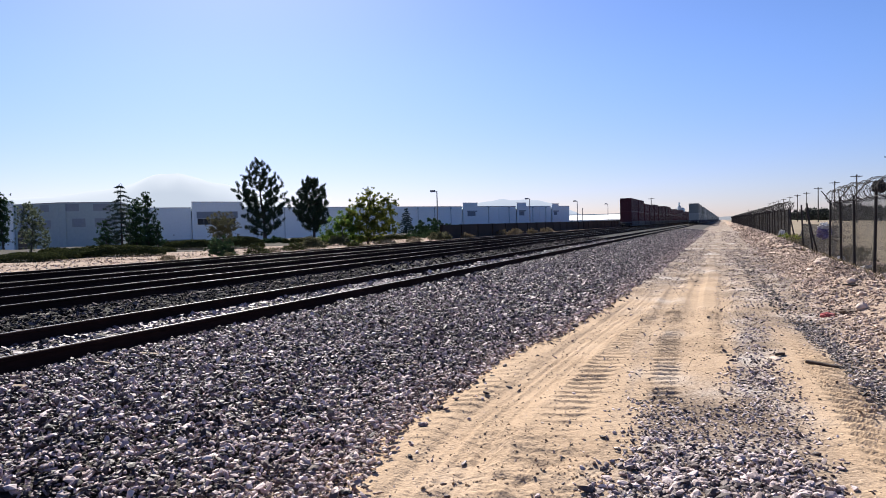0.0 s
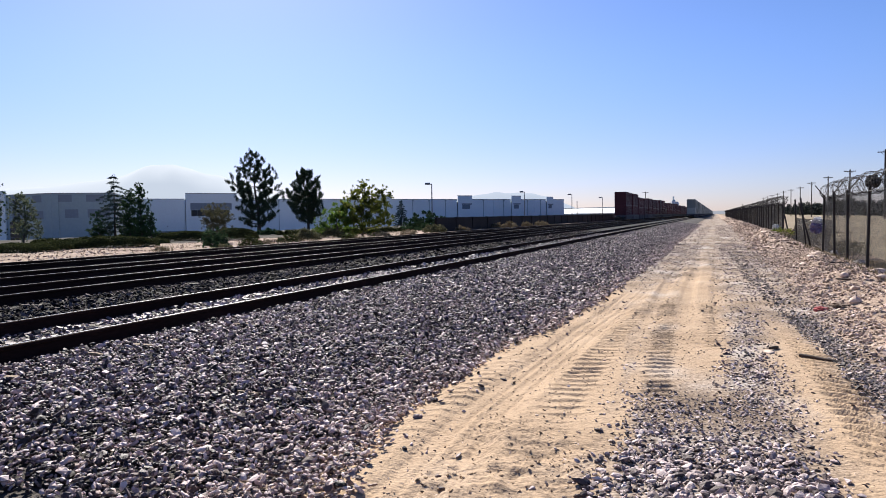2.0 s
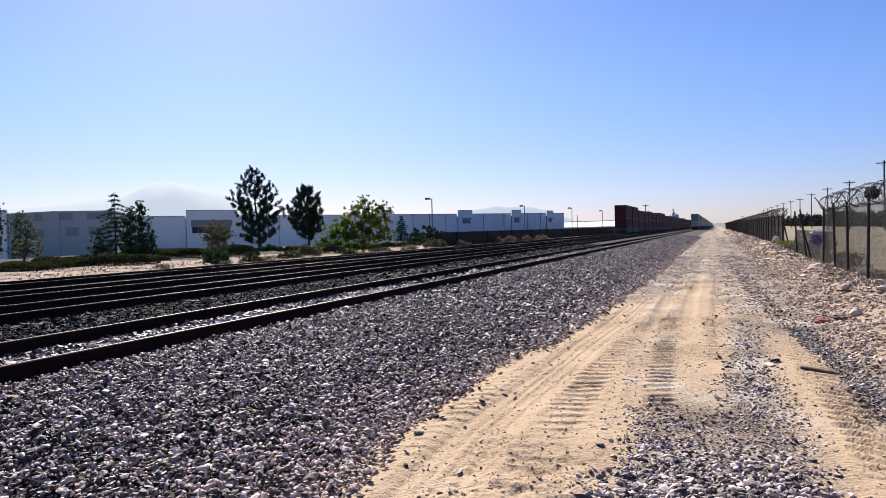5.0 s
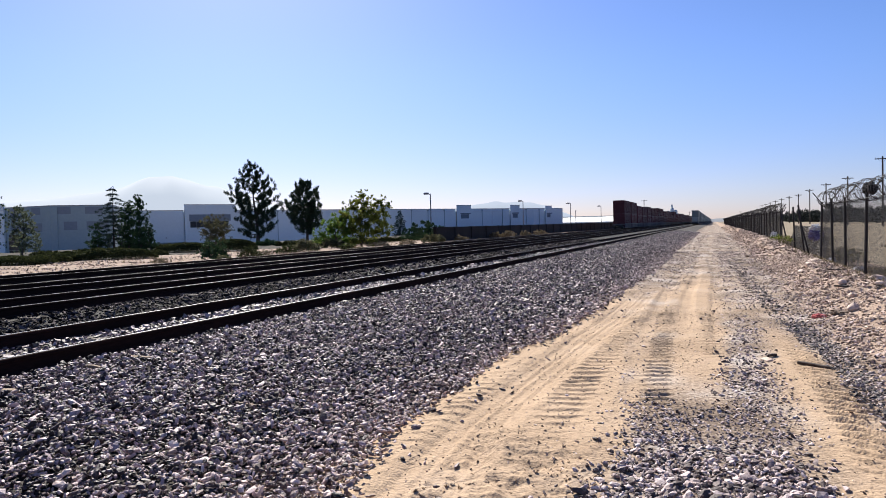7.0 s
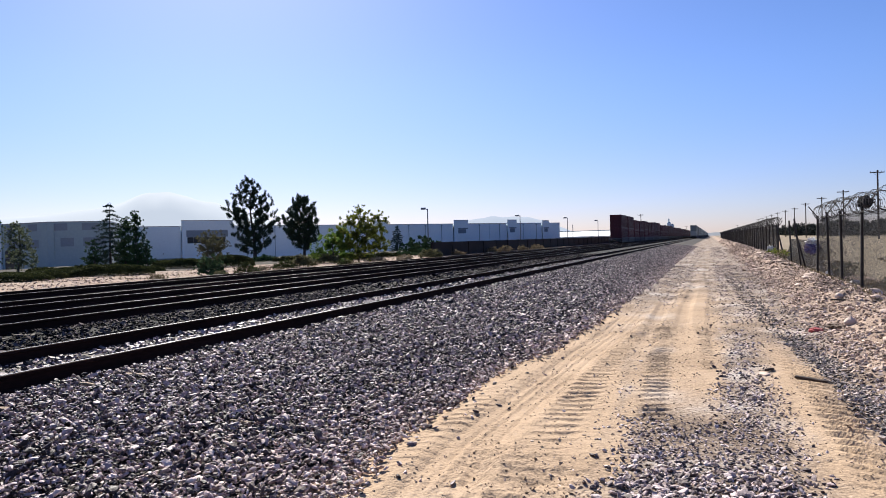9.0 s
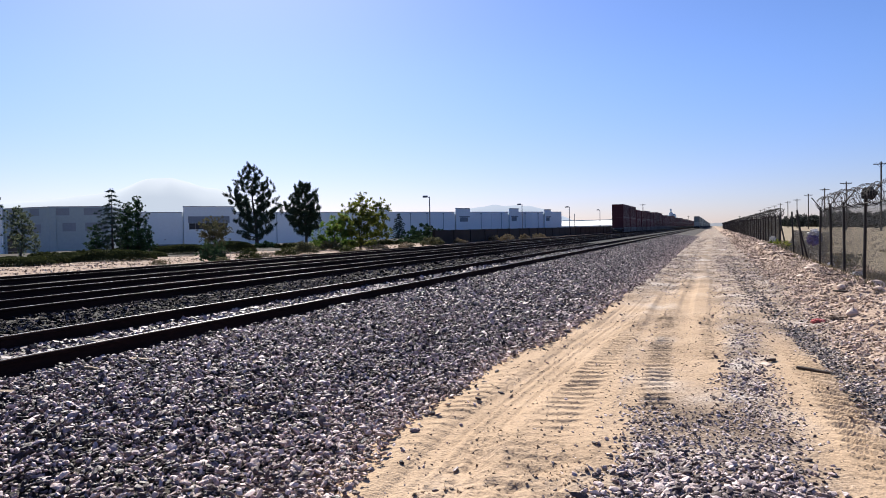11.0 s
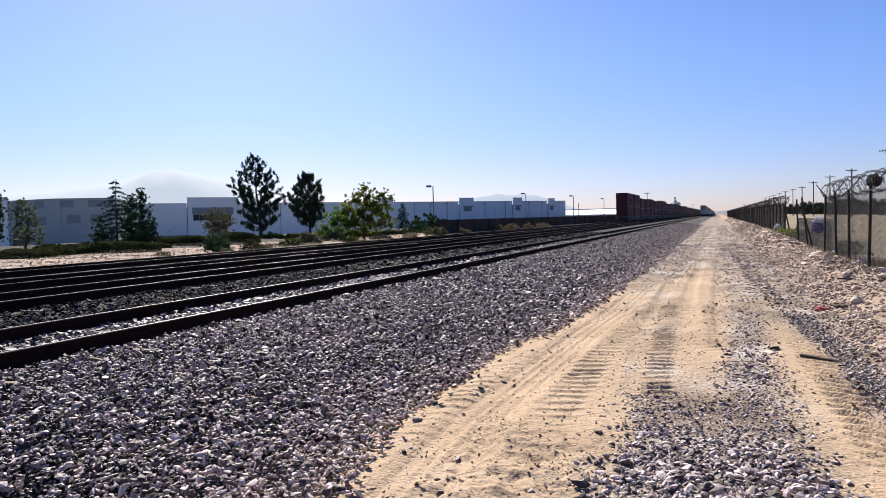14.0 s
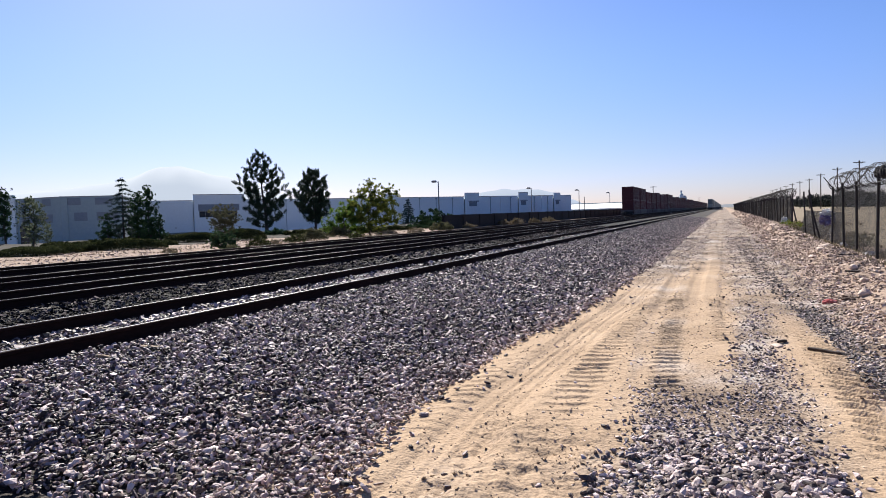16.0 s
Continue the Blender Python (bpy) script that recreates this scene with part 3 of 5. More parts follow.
build_ballast_stones()
build_road_gravel()
build_rubble()
for k, (x, y, a, b, c) in enumerate(((3.25, 17.2, 0.5, 0.38, 0.3), (3.08, 25.4, 0.42, 0.3, 0.16), (2.45, 21.8, 0.34, 0.3, 0.18), (2.2, 21.0, 0.34, 0.26, 0.15), (2.62, 22.6, 0.3, 0.28, 0.16), (2.05, 12.6, 0.26, 0.2, 0.2), (2.3, 14.2, 0.2, 0.2, 0.15), (0.55, 8.75, 0.22, 0.16, 0.05), (2.75, 24.0, 0.3, 0.2, 0.14), (2.9, 15.2, 0.22, 0.18, 0.14), (3.05, 18.6, 0.2, 0.16, 0.12), (2.15, 10.6, 0.17, 0.14, 0.1), (2.6, 13.0, 0.22, 0.18, 0.13), (2.5, 42.5, 0.6, 0.5, 0.28), (1.95, 32.0, 0.5, 0.3, 0.12), (2.4, 16.0, 0.24, 0.2, 0.16))):
    build_boulder(x, y, (a * 0.8, b * 0.8, c * 0.8), RUBBLE, "rough pale stone lying on the rubble bank", k)


# ---- litter ----
WOOD = material("splintered_wood", [(0.128, 0.088, 0.056), (0.224, 0.164, 0.112), (0.304, 0.24, 0.176)], 4, 50, 0.9, bump=0.5, bump_scale=60, stretch=(1, 6, 6))
DARK_WOOD = material("dark_stick", [(0.03, 0.022, 0.018), (0.07, 0.05, 0.04)], 5, 40, 0.9, bump=0.5)
RAG = material("faded_red_cloth", [(0.28, 0.048, 0.048), (0.4, 0.096, 0.096), (0.496, 0.288, 0.272)], 6, 30, 0.95, bump=0.4)
WHITE_BAG = material("dirty_white_plastic", [(0.375, 0.36, 0.345), (0.495, 0.48, 0.465), (0.5625, 0.555, 0.5475)], 5, 30, 0.5, bump=0.5, bump_scale=20)
BLUE_BAG = material("pale_blue_lilac_plastic", [(0.05, 0.04, 0.09), (0.12, 0.10, 0.19), (0.34, 0.29, 0.34)], 5, 22, 0.5, bump=0.5, bump_scale=20)
BLACK_CLOTH = material("black_torn_cloth", [(0.008, 0.008, 0.009), (0.018, 0.017, 0.018), (0.04, 0.038, 0.04)], 6, 30, 0.85, bump=0.5, bump_scale=25)


def build_splinter(x, y, z, length, wide, turn, mat, label, k):
    bm = bmesh.new()
    box(bm, -length / 2, length / 2, -wide / 2, wide / 2, 0, 0.03, 0.006)
    bmesh.ops.subdivide_edges(bm, edges=[e for e in bm.edges if e.calc_length() > length * 0.6], cuts=5)
    for v in bm.verts:
        v.co.y *= 1 - 0.5 * abs(v.co.x / length) + 0.3 * noise.noise(Vector((v.co.x * 9, k, 0)))
        v.co.z += 0.02 * noise.noise(Vector((v.co.x * 6, k + 5, v.co.y)))
    ob = part("wood_piece", bm, mat)
    ob.matrix_basis = pose(x, y, z, 2, 3, turn)
    tagged(ob, label, "wood", "wood scraps on the ground")


def top_z(x, y):
    return float(max(ground_z(x, y), bed_z(x, y) if x < -1.9 else -9))


# the first five stand in for tie ends poking out of the ballast
for k, (x, y, l, w, a) in enumerate(((-5.55, 7.13, 0.42, 0.06, 8), (-5.6, 6.01, 0.3, 0.06, -5), (-5.66, 5.56, 0.32, 0.07, 12), (-5.62, 5.06, 0.34, 0.05, 20), (-5.5, 4.05, 0.25, 0.07, 6), (-3.68, 4.78, 0.2, 0.035, 4), (-2.4, 3.98, 0.34, 0.03, 28), (-4.6, 6.1, 0.22, 0.05, -20), (-3.2, 6.8, 0.25, 0.04, 35))):
    build_splinter(x, y, top_z(x, y) + 0.022, l, w, a, WOOD, "pale splintered timber showing on the ballast", k)
build_splinter(1.08, 8.55, top_z(1.08, 8.55) + 0.012, 0.52, 0.05, -32, DARK_WOOD, "dark broken stick lying on the road edge", 11)
build_splinter(0.62, 9.0, top_z(0.62, 9.0) + 0.01, 0.2, 0.035, 60, DARK_WOOD, "dark broken stick lying on the road edge", 12)
build_splinter(2.45, 15.6, top_z(2.45, 15.6) + 0.02, 0.7, 0.09, 40, DARK_WOOD, "dark weathered branch on the rubble bank", 13)
build_splinter(2.9, 20.2, top_z(2.9, 20.2) + 0.02, 0.5, 0.1, 15, DARK_WOOD, "dark weathered branch on the rubble bank", 14)


def crumple(name, x, y, z, size, mat, label, category, k, folds=0.5):
    bm = bmesh.new()
    bmesh.ops.create_icosphere(bm, subdivisions=4, radius=0.5)
    for v in bm.verts:
        n = abs(noise.noise(v.co * 4.5 + Vector((k, 2 * k, 0)))) + 0.5 * abs(noise.noise(v.co * 9 + Vector((k, 0, k))))
        v.co *= 0.75 + folds * 1.3 * n
        v.co = Vector((v.co.x * size[0], v.co.y * size[1], v.co.z * size[2]))
    ob = part(name, bm, mat)
    ob.matrix_basis = pose(x, y, z, 0, 0, 30 * k)
    tagged(ob, label, category)
    return ob


crumple("rag", 1.55, 12.55, top_z(1.55, 12.55) + 0.02, (0.24, 0.2, 0.09), RAG, "faded red rag crumpled on the gravel", "rag", 1)
crumple("rag", 1.85, 12.6, top_z(1.85, 12.6) + 0.02, (0.36, 0.24, 0.09), RUBBLE, "pale dusty cloth crumpled on the gravel", "rag", 4)
crumple("plastic_bag", 3.2, 44.5, top_z(3.2, 44.5) + 0.2, (0.4, 0.3, 0.5), WHITE_BAG, "dirty white plastic bag caught at the fence foot", "plastic bag", 2, 0.8)
crumple("plastic_bag", 3.5, 44.0, top_z(3.5, 44.0) + 0.12, (0.4, 0.4, 0.3), BLACK_CLOTH, "black plastic bag slumped at the fence foot", "plastic bag", 3, 0.8)
crumple("plastic_bag", 4.0, 28.6, top_z(4.0, 28.6) + 0.06, (0.22, 0.2, 0.2), WHITE_BAG, "small white plastic bag on the ground", "plastic bag", 5, 0.8)
crumple("plastic_bag", 4.05, 24.0, top_z(4.05, 24.0) + 0.05, (0.3, 0.2, 0.14), WHITE_BAG, "small white plastic bag on the ground", "plastic bag", 6, 0.8)


# ---- fence ----
FENCE_X = 3.9
FENCE_END = 330.0


def wire_panel(length, height, step, r):
    """Woven chain link: two families of slanting wires, each a thin three-sided bar."""
    verts, faces = [], []
    slope = 1.0
    for s in (1, -1):
        for c in np.arange(-height, length + height, step):
            y0, y1 = c, c + s * height * slope
            t0, t1 = 0.0, 1.0
            d = y1 - y0
            ta, tb = sorted(((0 - y0) / d, (length - y0) / d))
            t0, t1 = max(t0, ta), min(t1, tb)
            if t1 - t0 < 0.02:
                continue
            a, b = Vector((0.002 * s, y0 + d * t0, height * t0)), Vector((0.002 * s, y0 + d * t1, height * t1))
            side = Vector((0, -(b - a).z, (b - a).y)).normalized() * r
            k = len(verts)
            for p in (a, b):
                verts += [p + side, p - side, p + Vector((r * 1.6, 0, 0))]
            faces += [(k, k + 1, k + 4, k + 3), (k + 1, k + 2, k + 5, k + 4), (k + 2, k, k + 3, k + 5)]
    me = bpy.data.meshes.new("chain_link")
    me.from_pydata([v[:] for v in verts], [], faces)
    me.materials.append(GALV)
    return me


def coil_mesh(length, radius, loops, r, seed):
    """Coiled razor wire with its small blades, sagging and uneven."""
    rr = random.Random(seed)
    verts, faces = [], []
    n = loops * 16
    pts = []
    for i in range(n + 1):
        a = 2 * math.pi * i / 16
        rad = radius * (0.92 + 0.14 * math.sin(i * 0.05 + seed) + rr.uniform(-0.012, 0.012))
        pts.append(Vector((rad * math.cos(a), length * i / n + 0.09 * math.sin(a * 1.0 + 0.8), rad * math.sin(a) - 0.03 * math.sin(math.pi * i / n))))
    for i, p in enumerate(pts):
        d = (pts[min(i + 1, n)] - pts[max(i - 1, 0)]).normalized()
        u = d.cross(Vector((0, 1, 0.2))).normalized()
        v = d.cross(u)
        verts += [p + u * r, p - u * r * 0.5 + v * r * 0.87, p - u * r * 0.5 - v * r * 0.87]
    for i in range(n):
        k = 3 * i
        for j in range(3):
            faces.append((k + j, k + (j + 1) % 3, k + 3 + (j + 1) % 3, k + 3 + j))
    for i in range(0, n, 2):
        p = pts[i]
        d = (pts[i + 1] - p).normalized()
        u = d.cross(Vector((0.3, 1, 0.1))).normalized()
        k = len(verts)
        verts += [p + u * 0.011 + d * 0.012, p + u * 0.011 - d * 0.012, p - u * 0.011 - d * 0.012, p - u * 0.011 + d * 0.012]
        faces.append((k, k + 1, k + 2, k + 3))
    me = bpy.data.meshes.new("razor_coil")
    me.from_pydata([v[:] for v in verts], [], faces)
    me.materials.append(POST)
    return me


def post_mesh(h, arm):
    bm = bmesh.new()
    rod(bm, (0, 0, -0.15), (0, 0, h), 0.042, n=10)
    bmesh.ops.create_uvsphere(bm, u_segments=10, v_segments=5, radius=0.048, matrix=Matrix.Translation((0, 0, h)))
    if arm:
        rod(bm, (0, 0, h - 0.02), (0.33 * arm, -0.05, h + 0.4), 0.02, n=6)
    me = bpy.data.meshes.new("post")
    bm.to_mesh(me)
    bm.free()
    me.materials.append(POST)
    return me


def build_fence(name, ys, label, coil=True, seed=1):
    f = thing(name, pose(FENCE_X, ys[0], 0), label, "fence", "boundary fence")
    left, right = post_mesh(2.22, -1), post_mesh(2.22, 1)
    panels, coils = {}, {}
    for i, y in enumerate(ys):
        p = new("post", right if i % 3 == 0 or y < 27 else left)
        p.parent = f
        p.matrix_basis = pose(random.uniform(-0.03, 0.03), y - ys[0], 0.02 + random.uniform(-0.05, 0.05), random.uniform(-1, 1), random.uniform(-1.2, 1.2), 0)
        tagged(p, "dark steel fence post with outrigger arm")
        if i + 1 == len(ys):
            break
        gap = round(ys[i + 1] - y, 2)
        fine = 0.06 if y < 60 else 0.12
        if (gap, fine) not in panels:
            panels[gap, fine] = wire_panel(gap, 2.08, fine, 0.002 if fine < 0.1 else 0.0045)
        w = new("chain_link", panels[gap, fine])
        w.parent = f
        w.matrix_basis = pose(0.045, y - ys[0], 0.06)
        tagged(w, "woven wire chain link")
        if coil and (y < 120 or i % 1 == 0):
            near = y < 90
            if (gap, near) not in coils:
                coils[gap, near] = coil_mesh(gap, 0.30, max(3, int(gap * (6.0 if near else 2.5))), 0.0048 if near else 0.011, seed)
            c = new("razor_coil", coils[gap, near])
            c.parent = f
            c.matrix_basis = pose(0.06, y - ys[0], 2.40 + random.uniform(-0.03, 0.03), 0, random.uniform(-20, 20), 0)
            tagged(c, "coiled razor wire")
    bm = bmesh.new()
    rod(bm, (0, 0, 2.16), (0, ys[-1] - ys[0], 2.16), 0.012, n=5)
    part("top_wire", bm, POST, f)
    return f


build_fence("chain_link_fence", [19.0, 22.2, 25.45, 28.12, 30.6], "dark chain link fence topped with coiled razor wire")
build_fence("chain_link_fence", [48.7 + 3.05 * k for k in range(int((FENCE_END - 48.7) / 3.05))], "long dark chain link fence with razor wire receding along the road", seed=3)


def build_leaning_post(y, x, lean_x, lean_y, h, label):
    f = thing("fence_post", pose(x, y, float(ground_z(x, y)) - 0.02, -lean_y, lean_x, 0), label, "fence post", "broken fence posts")
    bm = bmesh.new()
    rod(bm, (0, 0, -0.1), (0, 0, h), 0.042, n=10)
    part("post", bm, POST, f)
    bm = bmesh.new()
    bmesh.ops.create_uvsphere(bm, u_segments=10, v_segments=5, radius=0.046, matrix=Matrix.Translation((0, 0, h)))
    part("cap", bm, POST, f)
    bm = bmesh.new()
    rod(bm, (0, 0, h - 0.5), (0, 0, h - 0.46), 0.05, n=10)
    part("collar", bm, POST, f)


build_leaning_post(34.9, 3.95, -13, 2, 2.0, "dark fence post leaning over in the broken gap")
build_leaning_post(36.4, 3.92, -6, 3, 2.25, "dark fence post leaning slightly in the broken gap")
build_leaning_post(40.5, 3.92, -2, 1, 2.2, "dark upright fence post still standing in the broken gap")
build_leaning_post(45.0, 4.0, -11, 4, 2.1, "dark fence post leaning over beside the razor wire")
build_leaning_post(48.0, 3.9, 1, 0, 2.2, "dark upright fence post still standing in the broken gap")

# slack wire mesh hanging in the gap, with the bag caught in it
slack = thing("loose_wire", pose(4.05, 31.0, 0.05, 0, 14, 0), "slack torn chain link hanging in the fence gap", "wire mesh")
w = new("chain_link", wire_panel(14.0, 1.25, 0.08, 0.003))
w.parent = slack
crumple("plastic_bag", 3.98, 33.0, 1.2, (0.34, 0.42, 0.3), WHITE_BAG, "torn cream plastic bag snagged on the fence wire", "plastic bag", 7, 0.95)
crumple("plastic_bag", 3.97, 32.9, 0.95, (0.28, 0.42, 0.36), BLUE_BAG, "torn purple plastic bag snagged on the fence wire", "plastic bag", 9, 0.95)
cloth = crumple("torn_cloth", 3.98, 22.0, 2.42, (0.3, 0.4, 0.34), BLACK_CLOTH, "black torn cloth snagged on the razor wire", "cloth", 8, 0.45)


# ---- trains ----
GREEN_GREY = material("well_car_side", [(0.07, 0.0595, 0.0595), (0.1085, 0.0945, 0.091), (0.154, 0.133, 0.1295)], 0.8, 9, 0.7, bump=0.15, per_object=0.4)


def container_mesh(h, mat):
    """A forty-foot box: corner posts, rails, ribbed sides and ribbed door end with locking bars."""
    bm = bmesh.new()
    L, W = 12.19, 1.22
    box(bm, -W + 0.05, W - 0.05, 0.05, L - 0.05, 0.05, h - 0.03)
    for x in (-W, W - 0.14):
        for y in (0, L - 0.16):
            box(bm, x, x + 0.14, y, y + 0.16, 0, h, 0.01)
        box(bm, x + 0.02, x + 0.12, 0.16, L - 0.16, 0, 0.16)
        box(bm, x + 0.02, x + 0.12, 0.16, L - 0.16, h - 0.1, h)
    for y in (0, L - 0.16):
        box(bm, -W + 0.14, W - 0.14, y + 0.01, y + 0.14, 0, 0.15)
        box(bm, -W + 0.14, W - 0.14, y + 0.01, y + 0.14, h - 0.12, h)
    for k in range(30):
        y = 0.35 + k * 0.39
        for s in (-1, 1):
            box(bm, min(s * (W - 0.055), s * (W - 0.012)), max(s * (W - 0.055), s * (W - 0.012)), y, y + 0.2, 0.16, h - 0.1)
    for x in (-0.8, -0.35, 0.35, 0.8):
        rod(bm, (x, 0.02, 0.15), (x, 0.02, h - 0.12), 0.025, n=6)
    for k in range(5):
        box(bm, -W + 0.16, W - 0.16, 0.03, 0.06, 0.3 + k * (h - 0.5) / 5, 0.3 + (k + 0.6) * (h - 0.5) / 5)
    me = bpy.data.meshes.new("container")
    bm.to_mesh(me)
    bm.free()
    me.materials.append(mat)
    return me


def well_mesh():
    bm = bmesh.new()
    L = 12.6
    for s in (-1, 1):
        x = s * 1.36
        box(bm, min(x, x - s * 0.1), max(x, x - s * 0.1), -0.2, L, 0.28, 1.12, 0.02)
        box(bm, min(x + s * 0.04, x), max(x + s * 0.04, x), -0.2, L, 1.06, 1.16)
        for k in range(9):
            box(bm, min(x, x + s * 0.05), max(x, x + s * 0.05), 0.3 + k * 1.45, 0.42 + k * 1.45, 0.3, 1.06)
    box(bm, -1.3, 1.3, -0.2, L, 0.12, 0.38)
    for y in (-0.95, L - 0.05):
        box(bm, -1.2, 1.2, y, y + 0.8, 0.75, 1.05, 0.03)
    box(bm, -0.12, 0.12, -1.4, -0.8, 0.7, 0.95, 0.03)
    me = bpy.data.meshes.new("well_car")
    bm.to_mesh(me)
    bm.free()
    me.materials.append(GREEN_GREY)
    return me


def bogie_mesh():
    bm = bmesh.new()
    for y in (-0.85, 0.85):
        rod(bm, (-0.9, y, 0.42), (0.9, y, 0.42), 0.07, n=8)
        for x in (-0.755, 0.755):
            rod(bm, (x - 0.065, y, 0.421), (x + 0.065, y, 0.421), 0.42, n=20)
    for x in (-0.98, 0.98):
        box(bm, x - 0.07, x + 0.07, -1.15, 1.15, 0.36, 0.62, 0.05)
        box(bm, x - 0.08, x + 0.08, -0.4, 0.4, 0.2, 0.5, 0.04)
    box(bm, -0.95, 0.95, -0.25, 0.25, 0.4, 0.72, 0.03)
    me = bpy.data.meshes.new("bogie")
    bm.to_mesh(me)
    bm.free()
    me.materials.append(DARK_STEEL)
    return me


WELL, BOGIE = well_mesh(), bogie_mesh()


def build_train(name, at, units, pitch, mats, heights, label, group=""):
    t = thing(name, at, label, "train", group)
    boxes = {(h, m.name): container_mesh(h, m) for h in (2.59, 2.9) for m in mats}
    for i in range(units):
        y = i * pitch
        lo, hi = heights[i % len(heights)]
        car = new("well_car", WELL)
        car.parent = t
        car.matrix_basis = pose(0, y, 0)
        for k, h in enumerate((lo, hi)):
            if not h:
                continue
            m = mats[(i * 7 + k * 3 + i // 3) % len(mats)]
            c = new("container", boxes[h, m.name])
            c.parent = t
            c.matrix_basis = pose(0, y + 0.2, 0.38 + k * (lo + 0.012))
        b = new("bogie", BOGIE)
        b.parent = t
        b.matrix_basis = pose(0, y - 0.75, 0)
    end = bmesh.new()
    rod(end, (-0.9, -1.3, 0.5), (-0.9, -1.3, 1.25), 0.02, n=6)
    rod(end, (0.9, -1.3, 0.5), (0.9, -1.3, 1.25), 0.02, n=6)
    rod(end, (-0.9, -1.3, 1.2), (0.9, -1.3, 1.2), 0.02, n=6)
    box(end, -1.25, 1.25, -1.25, -0.95, 0.5, 0.62)
    part("end_rail", end, DARK_STEEL, t)
    part("coupler", box(box(bmesh.new(), -0.12, 0.12, -1.85, -1.2, 0.62, 0.86, 0.03), -0.2, 0.2, -2.0, -1.8, 0.58, 0.9, 0.05), DARK_STEEL, t)
    return t


RED_B = material("faded_red_container", [(0.0644, 0.0116, 0.0149), (0.0891, 0.0165, 0.0207), (0.1238, 0.0281, 0.0314)], 0.6, 9, 0.6, bump=0.15, bump_scale=10, per_object=0.4, stretch=(1, 1, 0.3))
GREY_B = material("pale_green_grey_container", [(0.1825, 0.2025, 0.1768), (0.2527, 0.27, 0.2357), (0.337, 0.351, 0.3077)], 0.6, 9, 0.6, bump=0.15, bump_scale=10, per_object=0.4, stretch=(1, 1, 0.3))
build_train("container_train", pose(TRACKS[3], 155.8, RAIL_Z), 52, 14.1, (RED_CAR, RED_B, RED_CAR), ((2.9, 2.9), (2.9, 2.9), (2.59, 2.59), (2.59, 2.59), (2.9, 2.59), (2.59, 2.59), (2.59, 2.9)), "standing double-stack train of dark oxide-red containers on the far track", "trains")
GREY_START, GREY_SPEED = 199.0, 13.15
grey_train = build_train("container_train", pose(TRACKS[0], GREY_START, RAIL_Z), 95, 14.1, (GREY_CAR, GREY_B, GREY_CAR, GREY_CAR), ((2.59, 2.59), (2.59, 2.59), (2.59, 2.59), (2.59, 0), (2.59, 2.59)), "double-stack train of pale grey containers rolling away", "trains")


# ---- plants ----
def leaf_material(name, stops, trans=0.25):
    m = material(name, stops, 1.2, 9, 0.85, bump=0, per_island=0.8, spec=0.06)
    n, l = m.node_tree.nodes, m.node_tree.links
    b, o = n["Principled BSDF"], n["Material Output"]
    t = n.new("ShaderNodeBsdfTranslucent")
    ramp = next(k for k in n if k.type == "VALTORGB")
    l.new(ramp.outputs[0], t.inputs[0])
    mix = n.new("ShaderNodeMixShader")
    mix.inputs[0].default_value = trans
    l.new(b.outputs[0], mix.inputs[1])
    l.new(t.outputs[0], mix.inputs[2])
    l.new(mix.outputs[0], o.inputs[0])
    return m


BARK = material("grey_brown_bark", [(0.03, 0.024, 0.02), (0.06, 0.047, 0.04), (0.10, 0.08, 0.065)], 3, 30, 0.95, bump=0.8, bump_scale=25, dist=0.03, stretch=(1, 1, 0.25))
NEEDLES = leaf_material("dark_pine_needles", [(0.018, 0.032, 0.02), (0.032, 0.05, 0.032), (0.055, 0.075, 0.045)], 0.12)
CEDAR_LEAF = leaf_material("blue_green_cedar", [(0.022, 0.04, 0.032), (0.04, 0.062, 0.05), (0.065, 0.09, 0.072)], 0.12)
DARK_LEAF = leaf_material("dark_green_leaves", [(0.02, 0.045, 0.022), (0.038, 0.07, 0.032), (0.065, 0.105, 0.045)], 0.22)
PALE_LEAF = leaf_material("grey_green_leaves", [(0.0675, 0.0863, 0.0525), (0.12, 0.1425, 0.09), (0.1875, 0.21, 0.135)], 0.4)
YELLOW_LEAF = leaf_material("yellow_green_leaves", [(0.0648, 0.0828, 0.018), (0.1224, 0.144, 0.0288), (0.2016, 0.216, 0.0504)], 0.5)
BRIGHT_LEAF = leaf_material("bright_green_leaves", [(0.0648, 0.1152, 0.0216), (0.108, 0.18, 0.0324), (0.1728, 0.252, 0.0576)], 0.5)
OLIVE_LEAF = leaf_material("olive_leaves", [(0.0525, 0.0562, 0.03), (0.09, 0.09, 0.0488), (0.1425, 0.135, 0.075)], 0.3)
HEDGE_LEAF = leaf_material("hedge_leaves", [(0.0192, 0.0256, 0.009), (0.0384, 0.0448, 0.0154), (0.064, 0.0717, 0.0256)], 0.2)
DRY_LEAF = leaf_material("dry_brush", [(0.105, 0.084, 0.049), (0.175, 0.14, 0.0875), (0.252, 0.21, 0.147)], 0.2)


